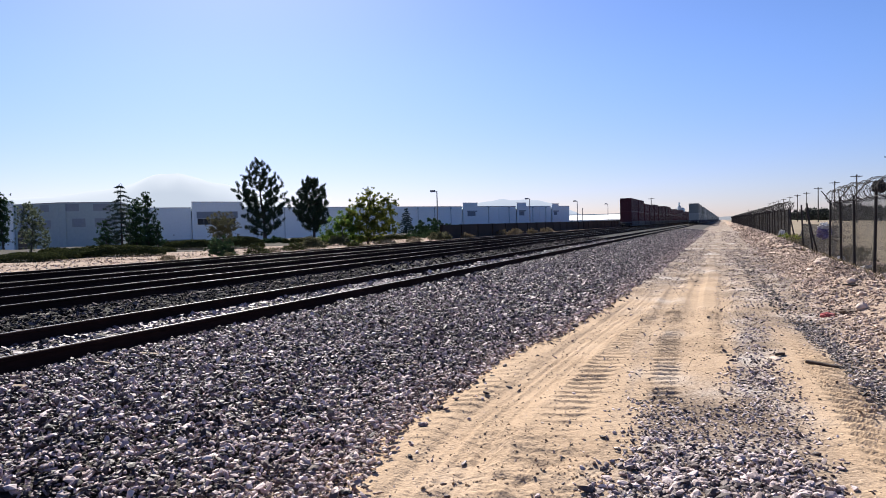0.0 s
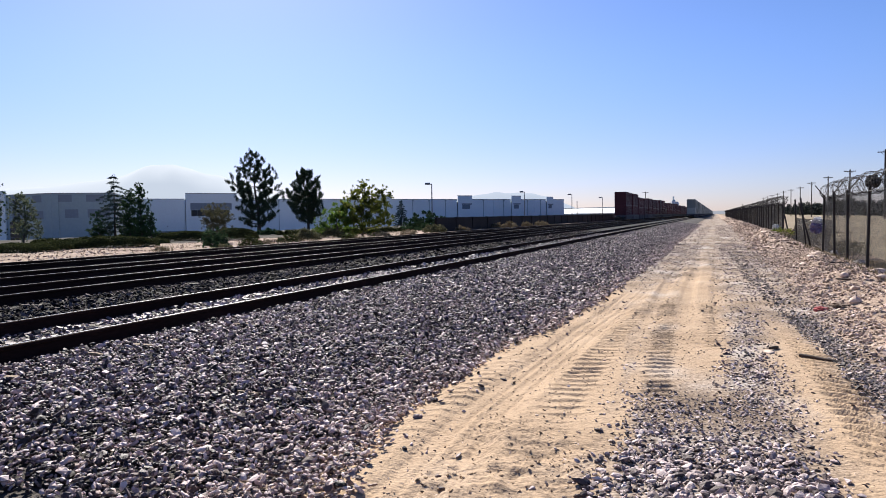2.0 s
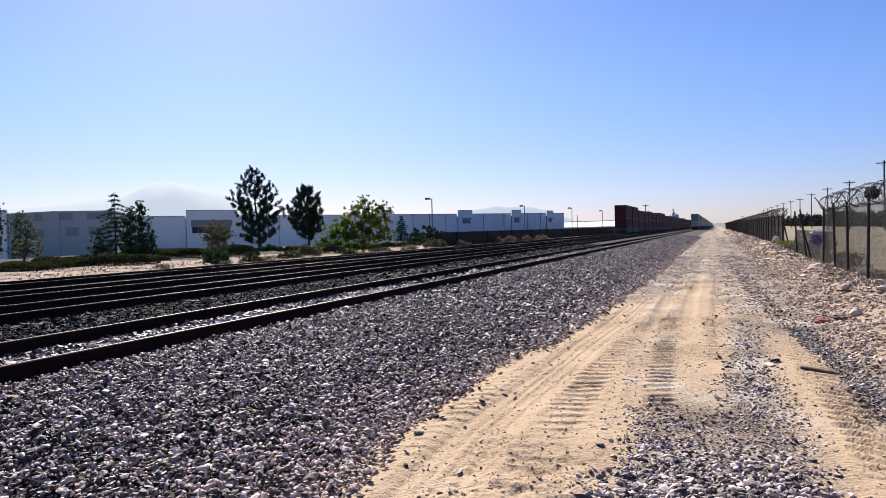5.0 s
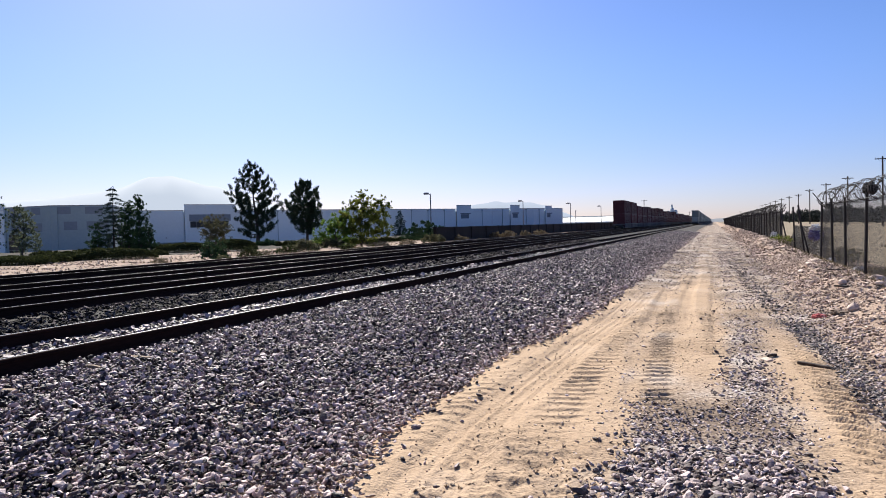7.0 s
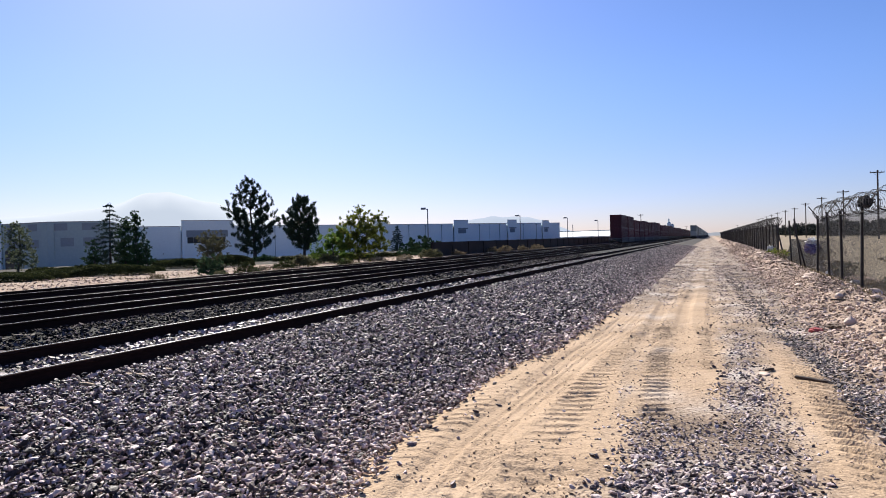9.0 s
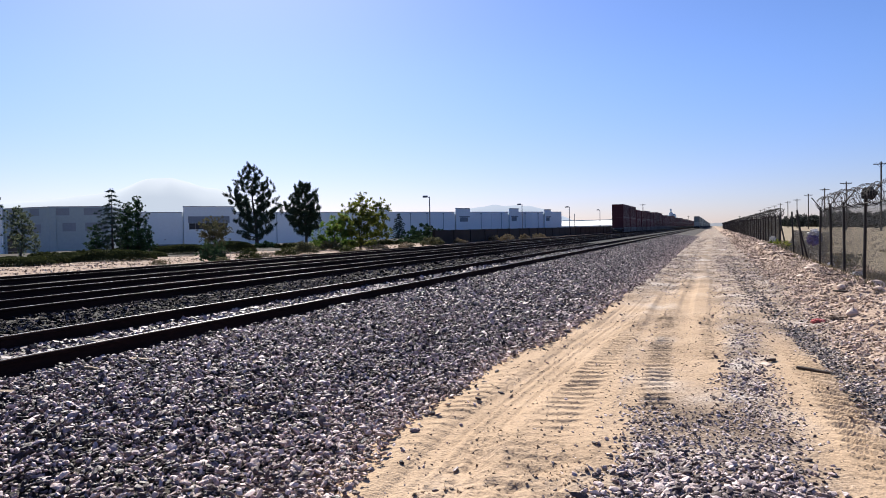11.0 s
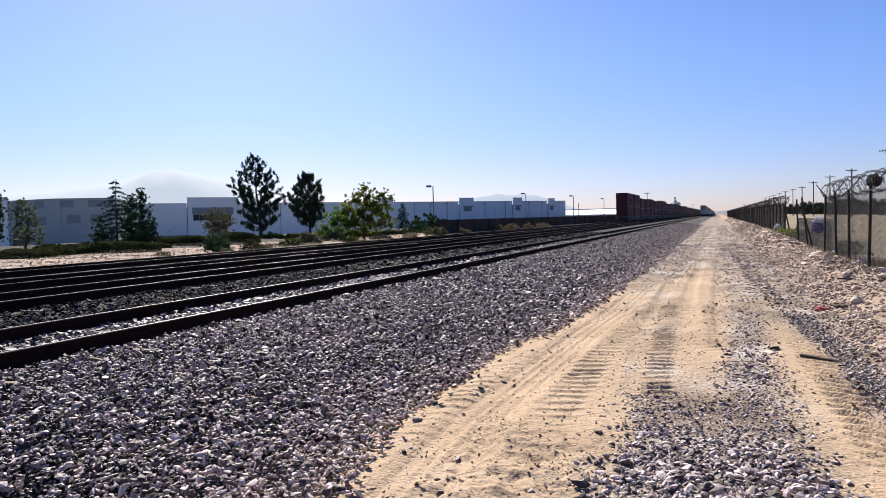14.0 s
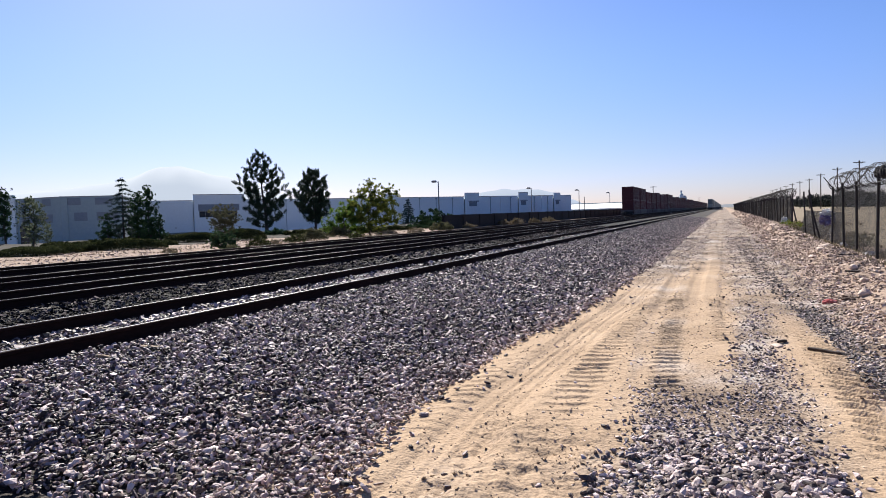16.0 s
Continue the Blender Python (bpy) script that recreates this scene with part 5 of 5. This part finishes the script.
for x, y, wd, hg in HEDGES:
    build_mound("hedge", x, y, wd * 1.3, hg, HEDGE_LEAF, "low rounded dark green hedge on the sandy strip", "hedge", "low hedges")
for x, y, wd, hg in BACK_BUSHES:
    build_bush("shrub", x, y, wd, hg, HEDGE_LEAF if int(x) % 2 else DARK_LEAF, "low dark shrub on the mulched yard edge", "shrub", "yard shrubs", 500, 0.14)
for x, y, wd, hg in GREEN_BUSHES:
    build_bush("bush", x, y, wd, hg, OLIVE_LEAF if int(y) % 2 else HEDGE_LEAF, "scrubby yellow-green bush beside the far track", "bush", "scrub bushes", 520)
for x, y, wd, hg in DRY_BUSHES:
    build_bush("dry_bush", x, y, wd, hg, DRY_LEAF, "pale dry brush beside the far track", "bush", "dry brush", 420)
build_bush("weed", 3.35, 42.6, 1.3, 0.5, YELLOW_LEAF, "green weed clump at the fence foot", "weed", "fence weeds", 700, 0.07)
build_bush("weed", 3.2, 38.6, 0.7, 0.35, DRY_LEAF, "dry weed clump at the fence foot", "weed", "fence weeds", 600, 0.06)
build_bush("weed", 4.5, 28.6, 1.0, 0.8, OLIVE_LEAF, "dry brush growing behind the fence", "weed", "fence weeds", 300, 0.07)
build_bush("weed", 4.8, 22.6, 0.8, 0.5, OLIVE_LEAF, "dry brush growing behind the fence", "weed", "fence weeds", 300, 0.07)


def build_grass():
    """Thin dry grass and twigs along the bank and the strip beyond the tracks."""
    x1, y1 = spread(2.9, 4.3, 12, 60, 14)
    x2, y2 = spread(-34, -21.8, 16, 140, 1.2)
    keep = fbm(x2, y2, 0.4, 3.0) > 0.0
    x, y = np.concatenate([x1, x2[keep]]), np.concatenate([y1, y2[keep]])
    s = np.concatenate([np.full(len(x1), 0.09), np.full(keep.sum(), 0.16)])
    x3, y3 = spread(4.2, 15, 15, 75, 9)
    some = fbm(x3, y3, 0.5, 6.0) > 0.1 * (x3 - 6)
    x, y = np.concatenate([x, x3[some]]), np.concatenate([y, y3[some]])
    s = np.concatenate([s, np.full(some.sum(), 0.2)])
    z = ground_z(x, y)
    v = []
    for k in range(4):
        d = rng.normal(size=(len(x), 2)) * 0.45
        h = s * (0.5 + rng.random(len(x)))
        a = np.stack([x, y, z - 0.01], -1)
        tip = np.stack([x + d[:, 0] * h, y + d[:, 1] * h, z + h], -1)
        w = np.stack([0.02 + 0.03 * s, -0.01 * s, 0 * s], -1) * (s[:, None] / 0.3 + 0.15)
        v.append(np.stack([a - w, a + w, tip], 1))
    v = np.concatenate(v)
    tagged(array_mesh("dry_grass", v.reshape(-1, 3), np.arange(len(v) * 3).reshape(-1, 3), DRY_LEAF), "thin dry grass on bank and strip", "grass", kind="stuff")


build_grass()


# ---- warehouse ----
GLASS = material("dark_window_glass", [(0.008, 0.012, 0.02), (0.014, 0.02, 0.03)], 0.5, 4, 0.25, bump=0, spec=0.25)
ACCENT = material("slate_blue_panel", [(0.152, 0.184, 0.224), (0.184, 0.216, 0.256), (0.216, 0.248, 0.288)], 0.2, 3, 0.8, bump=0.05)
METAL = material("galvanised_pole", [(0.16, 0.165, 0.17), (0.22, 0.225, 0.23), (0.28, 0.285, 0.29)], 1, 12, 0.6, metal=0.4)
ROOF = material("white_membrane_roof", [(0.576, 0.576, 0.576), (0.64, 0.64, 0.64)], 0.1, 2, 0.7)
W_LOW, W_TOP = -2.5, 7.25


def build_warehouse():
    """Panels of cast concrete on one line, stepped parapets, recessed windows, downpipes."""
    w = thing("warehouse", pose(-112.5, 147, 0, 0, 0, -35), "long white tilt-up concrete warehouse with stepped parapets", "warehouse")
    joints = [-30.0, -22.9, -14.2, -1.6, 9.5, 19.2, 28.9, 38.6, 43.2, 50.6, 56.4, 62.3, 66.7, 72.1, 76.7, 80.8, 84.9, 88.0, 91.8, 94.9, 98.0, 100.6, 103.2, 106.0, 111.4]
    raised = {-14.2: 1.4, 38.6: 1.1, 66.7: 1.1, 88.0: 1.1, 103.2: 0.8}
    opening = {-14.2: (1.3, 10.6, 3.1, 4.6), 66.7: (1.5, 4.6, 4.3, 5.6), 88.0: (0.8, 3.0, 4.3, 5.6), 103.2: (0.6, 2.2, 4.3, 5.4)}
    for a, b in zip(joints, joints[1:]):
        up = raised.get(a, 0.0)
        out = 0.5 if up else 0.0
        bm = bmesh.new()
        x0, x1, g = out - 0.3, out, 0.03
        if a in opening:
            o0, o1, z0, z1 = opening[a]
            for q in ((a + g, b - g, W_LOW, z0), (a + g, b - g, z1, W_TOP + up), (a + g, a + o0, z0, z1), (a + o1, b - g, z0, z1)):
                box(bm, x0, x1, *q)
        else:
            box(bm, x0, x1, a + g, b - g, W_LOW, W_TOP + up, 0.02)
        p = part("wall_panel", bm, WHITE_WALL, w)
        part("parapet_cap", bar(x0 - 0.06, x1 + 0.06, a, b, W_TOP + up, W_TOP + up + 0.14), TRIM, p, "dark metal parapet cap")
        if a in opening:
            o0, o1, z0, z1 = opening[a]
            win = part("window", bar(x0 + 0.05, x0 + 0.09, a + o0, a + o1, z0, z1), GLASS if a < 0 else ACCENT, w, "recessed window band")
            n = max(2, int((o1 - o0) / 1.5))
            for k in range(n + 1):
                y = a + o0 + (o1 - o0) * k / n
                part("mullion", bar(x0 + 0.09, x0 + 0.14, y - 0.04, y + 0.04, z0, z1), METAL, win)
            part("window_sill", bar(x0, x1 + 0.08, a + o0 - 0.1, a + o1 + 0.1, z0 - 0.12, z0 - 0.002), WHITE_WALL, win)
            part("accent_band", bar(x1, x1 + 0.04, a + o0 - 0.2, a + o1 + 0.6, z1 + 0.05, z1 + (1.7 if a < 0 else 0.4)), ACCENT, w, "slate blue band above the windows")
    for y in (-14.0, -1.8, 2.0, 9.5, 50.6, 56.4, 62.3, 76.7, 84.9, 94.9, 100.6):
        d = part("downpipe", rod(bmesh.new(), (0.12, y, W_LOW + 0.3), (0.12, y, W_TOP - 0.5), 0.08, n=8), GREY_WALL, w, "grey downpipe")
        part("rain_head", bar(0.001, 0.3, y - 0.2, y + 0.2, W_TOP - 0.55, W_TOP - 0.2, 0.02), GREY_WALL, d)
    part("dado", bar(0.001, 0.03, -22.8, -14.3, W_LOW, -0.4), ACCENT, w, "faint blue-grey lower band")
    part("roof", bar(-70, -0.31, -29, 111, W_TOP - 0.8, W_TOP - 0.5), ROOF, w)
    for x, y0, y1 in ((-70.3, -30, 111.4),):
        part("wall_back", bar(x, x + 0.3, y0, y1, W_LOW, W_TOP), WHITE_WALL, w)
    part("wall_end", bar(-70, -0.31, 111.1, 111.4, W_LOW, W_TOP), WHITE_WALL, w)
    # dark dock doors low in the wall
    for k in range(4):
        part("dock_door", bar(0.001, 0.05, 11.5 + k * 2.3, 13.2 + k * 2.3, -1.6, -0.75), TRIM, w, "dark loading dock bumper")
    # lamps on the wall
    for y in (-18.5, -12.0, -6.5):
        part("wall_light", bar(0.03, 0.35, y - 0.12, y + 0.12, 0.6, 0.85, 0.03), TRIM, w)
    return w


def panel_face(bm, a, b, z0, z1, thick=0.3):
    """An upright slab from plan point a to b, its outer face on the line."""
    a, b = Vector((*a, 0)), Vector((*b, 0))
    d = (b - a).normalized()
    n = Vector((-d.y, d.x, 0)) * thick
    lo = [bm.verts.new(p + Vector((0, 0, z0))) for p in (a, b, b + n, a + n)]
    hi = [bm.verts.new(p + Vector((0, 0, z1))) for p in (a, b, b + n, a + n)]
    bm.faces.new(lo[::-1])
    bm.faces.new(hi)
    for i in range(4):
        bm.faces.new((lo[i], lo[(i + 1) % 4], hi[(i + 1) % 4], hi[i]))


def build_office():
    """Grey-blue office end of the warehouse with a blunt corner."""
    o = thing("office_block", Matrix.Identity(4), "blue-grey office block at the end of the warehouse", "office building")
    pts = [(-160, 95.5), (-135.2, 100.6), (-122.5, 100.2), (-113.6, 107.2), (-131, 128)]
    for a, b in zip(pts, pts[1:]):
        bm = bmesh.new()
        panel_face(bm, a, b, W_LOW, 7.75)
        wl = part("wall", bm, GREY_WALL, o)
        bm = bmesh.new()
        panel_face(bm, (a[0], a[1] - 0.05), (b[0], b[1] - 0.05), 7.75, 7.9, 0.4)
        part("parapet_cap", bm, TRIM, wl)
    bm = bmesh.new()
    panel_face(bm, (-138.6, 99.7), (-135.6, 100.1), W_LOW, 8.7)
    part("pier", bm, WHITE_WALL, o, "pale raised entrance pier")
    vs = [Vector((*p, 7.3)) for p in pts] + [Vector((-165, 130, 7.3))]
    bm = bmesh.new()
    bm.faces.new([bm.verts.new(v) for v in vs])
    part("roof", bm, ROOF, o)

    def on_wall(a, b, u0, u1, z0, z1, mat, name, label, proud=0.03):
        a, b = Vector((*a, 0)), Vector((*b, 0))
        d = (b - a).normalized()
        n = Vector((d.y, -d.x, 0))
        bm = bmesh.new()
        panel_face(bm, ((a + d * u0) + n * proud)[:2], ((a + d * u1) + n * proud)[:2], z0, z1, proud * 0.9)
        return part(name, bm, mat, o, label)

    a, b = pts[2], pts[3]
    on_wall(a, b, 2.3, 4.7, 2.9, 4.6, ACCENT, "window", "slate blue blind window")
    on_wall(a, b, 6.4, 10.5, 2.9, 4.6, ACCENT, "window", "slate blue blind window")
    on_wall(a, b, 0.05, 1.2, W_LOW, 7.7, GREY_WALL, "pilaster", "grey corner pilaster", 0.15)
    a, b = pts[1], pts[2]
    on_wall(a, b, 1.0, 10.2, 2.7, 4.4, ACCENT, "window", "slate blue blind window")
    for u0, u1 in ((0.6, 3.6), (6.2, 9.4)):
        on_wall(pts[2], pts[3], u0, u1, 6.1, 7.5, ACCENT, "accent_panel", "slate blue painted square under the parapet", 0.025)
    for u0, u1 in ((1.0, 3.6), (7.2, 9.8)):
        on_wall(a, b, u0, u1, 6.1, 7.5, ACCENT, "accent_panel", "slate blue painted square under the parapet", 0.025)
    on_wall(a, b, 0.2, 3.1, -1.9, 2.3, GLASS, "entrance", "dark glazed entrance")
    for k in range(4):
        on_wall(a, b, 0.2, 3.1, -1.0 + 0.9 * k, -0.94 + 0.9 * k, METAL, "glazing_bar", "", 0.06)


build_warehouse()
build_office()


def build_yard_wall():
    w = thing("yard_wall", pose(-28.6, 71.0, 0), "long low dark block wall along the tracks", "wall", kind="")
    DARK_BLOCK = material("dark_brown_block", [(0.005, 0.0045, 0.005), (0.009, 0.008, 0.0085), (0.015, 0.013, 0.0135)], 0.5, 6, 0.9, bump=0.4, bump_scale=12, per_object=0.4)
    seg = 6.0
    for k in range(44):
        y = k * seg
        part("wall_bay", bar(-0.1, 0.1, y + 0.2, y + seg - 0.2, -0.1, 1.68 + 0.012 * k), DARK_BLOCK, w)
        part("pier", bar(-0.17, 0.17, y - 0.2, y + 0.2, -0.1, 1.70 + 0.012 * k, 0.02), DARK_BLOCK, w)
    return w


build_yard_wall()


def build_area_lamp(x, y, h, arm, label):
    z0 = float(ground_z(x, y))
    t = thing("street_lamp", pose(x, y, z0), label, "street lamp", "car park lamps")
    part("pole", rod(bmesh.new(), (0, 0, -0.1), (0, 0, h), 0.11, 0.075, 10), METAL, t)
    part("base", rod(bmesh.new(), (0, 0, 0), (0, 0, 0.6), 0.28, 0.26, 12), WHITE_WALL, t)
    part("arm", rod(bmesh.new(), (0, 0, h - 0.15), (-0.4 * arm, -0.1 * arm, h - 0.02), 0.05, n=8), METAL, t)
    head = bmesh.new()
    box(head, -1.05, -0.25, -0.3, 0.3, -0.12, 0.16, 0.05)
    hd = part("lamp_head", head, METAL, t, "flat rectangular lamp head")
    hd.matrix_basis = pose(0, 0, h, 0, 0, 25)
    part("lens", bar(-0.98, -0.32, -0.24, 0.24, -0.15, -0.121), TRIM, hd)
    return t


for x, y, zt in ((-41.0, 100, 6.95), (-38.6, 147, 7.0), (-33.7, 175, 7.0), (-31.8, 213, 7.0)):
    build_area_lamp(x, y, zt - float(ground_z(x, y)), 1, "tall grey car park lamp with one flat head")
pp = thing("utility_pole", pose(-32.4, 175, 0), "short thin grey pole beyond the dark wall", "pole")
part("pole", rod(bmesh.new(), (0, 0, -0.1), (0, 0, 5.1), 0.1, 0.08, 8), METAL, pp)
part("cap", rod(bmesh.new(), (0, 0, 5.1), (0, 0, 5.2), 0.14, 0.1, 8), METAL, pp)

# ---- poles, field and distance ----
POLE_WOOD = material("weathered_pole_wood", [(0.03, 0.024, 0.02), (0.055, 0.045, 0.038), (0.08, 0.066, 0.056)], 1, 12, 0.9, bump=0.4, stretch=(1, 1, 0.2))


def build_utility_pole(x, y, top, wide=2.6, turn=0.0):
    z0 = float(ground_z(x, y))
    t = thing("utility_pole", pose(x, y, z0, 0, 0, turn), "weathered wooden utility pole with a crossarm", "utility pole", "utility poles")
    h = top - z0
    part("pole", rod(bmesh.new(), (0, 0, -0.2), (0, 0, h), 0.2, 0.14, 10), POLE_WOOD, t)
    arm = part("crossarm", bar(-wide / 2, wide / 2, 0.14, 0.27, h - 0.55, h - 0.38, 0.01), POLE_WOOD, t)
    for k in range(6):
        u = (k - 2.5) / 2.5 * (wide / 2 - 0.12)
        part("insulator", rod(bmesh.new(), (u, 0.2, h - 0.38), (u, 0.2, h - 0.16), 0.05, 0.035, 6), TRIM, arm)
    br = bmesh.new()
    rod(br, (-0.75, 0.21, h - 0.5), (0, 0.14, h - 1.15), 0.025, n=5)
    rod(br, (0.75, 0.21, h - 0.5), (0, 0.14, h - 1.15), 0.025, n=5)
    part("brace", br, POLE_WOOD, t)


for y, top in ((159.5, 13.6), (198, 11.95), (234, 12.1), (272, 12.0), (307, 11.55), (343, 11.8), (380, 12), (417, 12), (455, 12), (493, 12), (531, 12)):
    build_utility_pole(31.0, y, top)
build_utility_pole(-30.0, 332.0, 12.2, 2.8)
build_utility_pole(23.0, 700.0, 10.0)
build_utility_pole(-23.6, 760.0, 12.0)


def build_tree_line():
    """Dark distant trees and scrub beyond the field."""
    cl = []
    r = random.Random(4)
    for k in range(420):
        y = 150 + 620 * (k / 420) ** 1.2 + r.uniform(-3, 3)
        x = 52 + r.uniform(-4, 26)
        h = r.uniform(3.2, 6.0) * (1.25 if math.sin(y * 0.06) > 0.3 else 0.85)
        cl.append((x, y, h * 0.45 - 0.2, h * 0.55, 0.95))
        if r.random() < 0.25:
            cl.append((x + r.uniform(-2, 2), y, h * 0.95, h * 0.25, 1.1))
    v, f = leaves(cl, 34, 0.9, 1.0)
    v[:, 2] = np.maximum(v[:, 2], -0.2)
    FAR_LEAF = leaf_material("far_dark_foliage", [(0.02, 0.024, 0.02), (0.035, 0.04, 0.034), (0.06, 0.065, 0.055)], 0.05)
    tagged(array_mesh("far_trees", v, f, FAR_LEAF), "dark distant row of trees beyond the dirt field", "trees", kind="stuff")


build_tree_line()


def haze_glow_material(name, colour, glow):
    """A very far ridge: almost black, with the haze before it put in as an emission glow."""
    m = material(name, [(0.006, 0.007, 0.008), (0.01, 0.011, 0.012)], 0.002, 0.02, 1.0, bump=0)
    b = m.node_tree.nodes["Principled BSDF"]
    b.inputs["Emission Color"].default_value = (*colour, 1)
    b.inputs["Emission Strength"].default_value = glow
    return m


def build_hill(name, az0, az1, dist, profile, mat, label):
    """A far ridge as a rounded relief with depth."""
    n, m = 60, 8
    verts = []
    for j in range(m):
        v = j / (m - 1)
        for i in range(n):
            u = i / (n - 1)
            a = radians(az0 + (az1 - az0) * u)
            h = float(np.interp(u, *profile)) * dist
            h *= math.sin(v * math.pi * 0.5) ** 0.8 * (1 + 0.05 * noise.noise(Vector((u * 14, v * 5, dist))))
            d = dist + 500 * v
            verts.append((math.sin(a) * d, math.cos(a) * d, h * d / dist - 12 * (1 - v)))
    faces = [(j * n + i, j * n + i + 1, (j + 1) * n + i + 1, (j + 1) * n + i) for j in range(m - 1) for i in range(n - 1)]
    tagged(array_mesh(name, verts, faces, mat, smooth=True), label, "hill", kind="structure")


# hazy tones of these backdrops are painted as emission, no air is modelled
HILL = haze_glow_material("hazy_blue_hill", (0.46, 0.56, 0.74), 0.34)
MOUNTAIN = haze_glow_material("hazy_far_mountain", (0.73, 0.82, 0.96), 0.35)
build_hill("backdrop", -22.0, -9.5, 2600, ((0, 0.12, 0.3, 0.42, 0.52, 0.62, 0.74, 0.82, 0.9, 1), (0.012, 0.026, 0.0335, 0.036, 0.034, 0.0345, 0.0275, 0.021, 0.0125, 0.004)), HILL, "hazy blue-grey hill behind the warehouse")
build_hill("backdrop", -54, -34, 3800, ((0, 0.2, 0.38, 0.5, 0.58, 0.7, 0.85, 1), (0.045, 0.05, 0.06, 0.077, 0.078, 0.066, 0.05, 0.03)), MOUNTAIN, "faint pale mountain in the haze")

FAR_TREES = haze_glow_material("hazy_far_treeline", (0.36, 0.40, 0.48), 0.26)
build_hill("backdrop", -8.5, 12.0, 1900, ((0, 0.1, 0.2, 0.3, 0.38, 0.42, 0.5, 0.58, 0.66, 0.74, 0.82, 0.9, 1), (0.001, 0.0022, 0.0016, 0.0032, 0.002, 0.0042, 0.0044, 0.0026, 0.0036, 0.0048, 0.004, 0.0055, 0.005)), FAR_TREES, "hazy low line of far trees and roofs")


def build_silo():
    t = thing("silo_plant", pose(-41, 760, 0), "distant pale grey silo plant beyond the train", "silo")
    # the pale panel paint here also carries the distance haze
    for x, r, h in ((-3.0, 1.8, 12), (0.3, 2.0, 15.5), (3.6, 2.0, 13)):
        s = part("silo", rod(bmesh.new(), (x, 0, -0.3), (x, 0, h), r, n=16), WHITE_WALL, t)
        part("cone", rod(bmesh.new(), (x, 0, h), (x, 0, h + 1.6), r, 0.4, 16), GREY_WALL, s)
    part("tower", bar(-0.8, 0.8, 2.7, 4.2, -0.3, 20), WHITE_WALL, t)


build_silo()


def build_far_shed():
    t = thing("far_warehouse", pose(-48, 300, 0), "distant low warehouse with a bright white roof", "warehouse")
    part("wall", bar(-22, 14, 0.5, 45, -2.6, 2.35), WHITE_WALL, t)
    bm = bmesh.new()
    v = [bm.verts.new(p) for p in ((-23, 0, 2.4), (15, 0, 2.4), (15, 46, 5.0), (-23, 46, 5.0), (-23, 0, 2.6), (15, 0, 2.6), (15, 46, 5.2), (-23, 46, 5.2))]
    for q in ((3, 2, 1, 0), (4, 5, 6, 7), (0, 1, 5, 4), (1, 2, 6, 5), (2, 3, 7, 6), (3, 0, 4, 7)):
        bm.faces.new([v[i] for i in q])
    roof = part("roof", bm, ROOF, t)
    part("ridge", bar(-23.2, 15.2, 45.7, 46.6, 5.0, 5.55), GREY_WALL, roof)


build_far_shed()


# ---- single stones nearest the path ----
def build_single_stones():
    """The ballast stones next to the camera, each an object on one of a few shared meshes."""
    shapes = []
    for k in range(12):
        me = bpy.data.meshes.new("stone")
        me.from_pydata([tuple(v) for v in SHAPES[k] * 0.5], [], [tuple(int(i) for i in f) for f in ICO_F])
        me.materials.append(STONE if k % 3 else DUSTY)
        shapes.append(me)
    for k in range(290):
        y = random.uniform(3.0, 6.2)
        x = random.uniform(max(-5.2, -1.5 * y + 0.4), float(ballast_edge(y)) - 0.1)
        s = random.uniform(0.035, 0.07)
        o = new("stone", shapes[k % 12])
        o.parent = ballast
        o.matrix_basis = pose(x, y, float(max(bed_z(x, y), ground_z(x, y))) + 0.03 + 0.2 * s, random.gauss(0, 16), random.gauss(0, 16), random.uniform(0, 360)) @ Matrix.Diagonal((s, s, s, 1))


build_single_stones()


def motions():
    rows = [(t, pose(TRACKS[0], GREY_START + GREY_SPEED * t, RAIL_Z)) for t in (0, 2, 4, 6, 8, 10, 12, 14, 16)]
    walk(grey_train, rows)


motions()
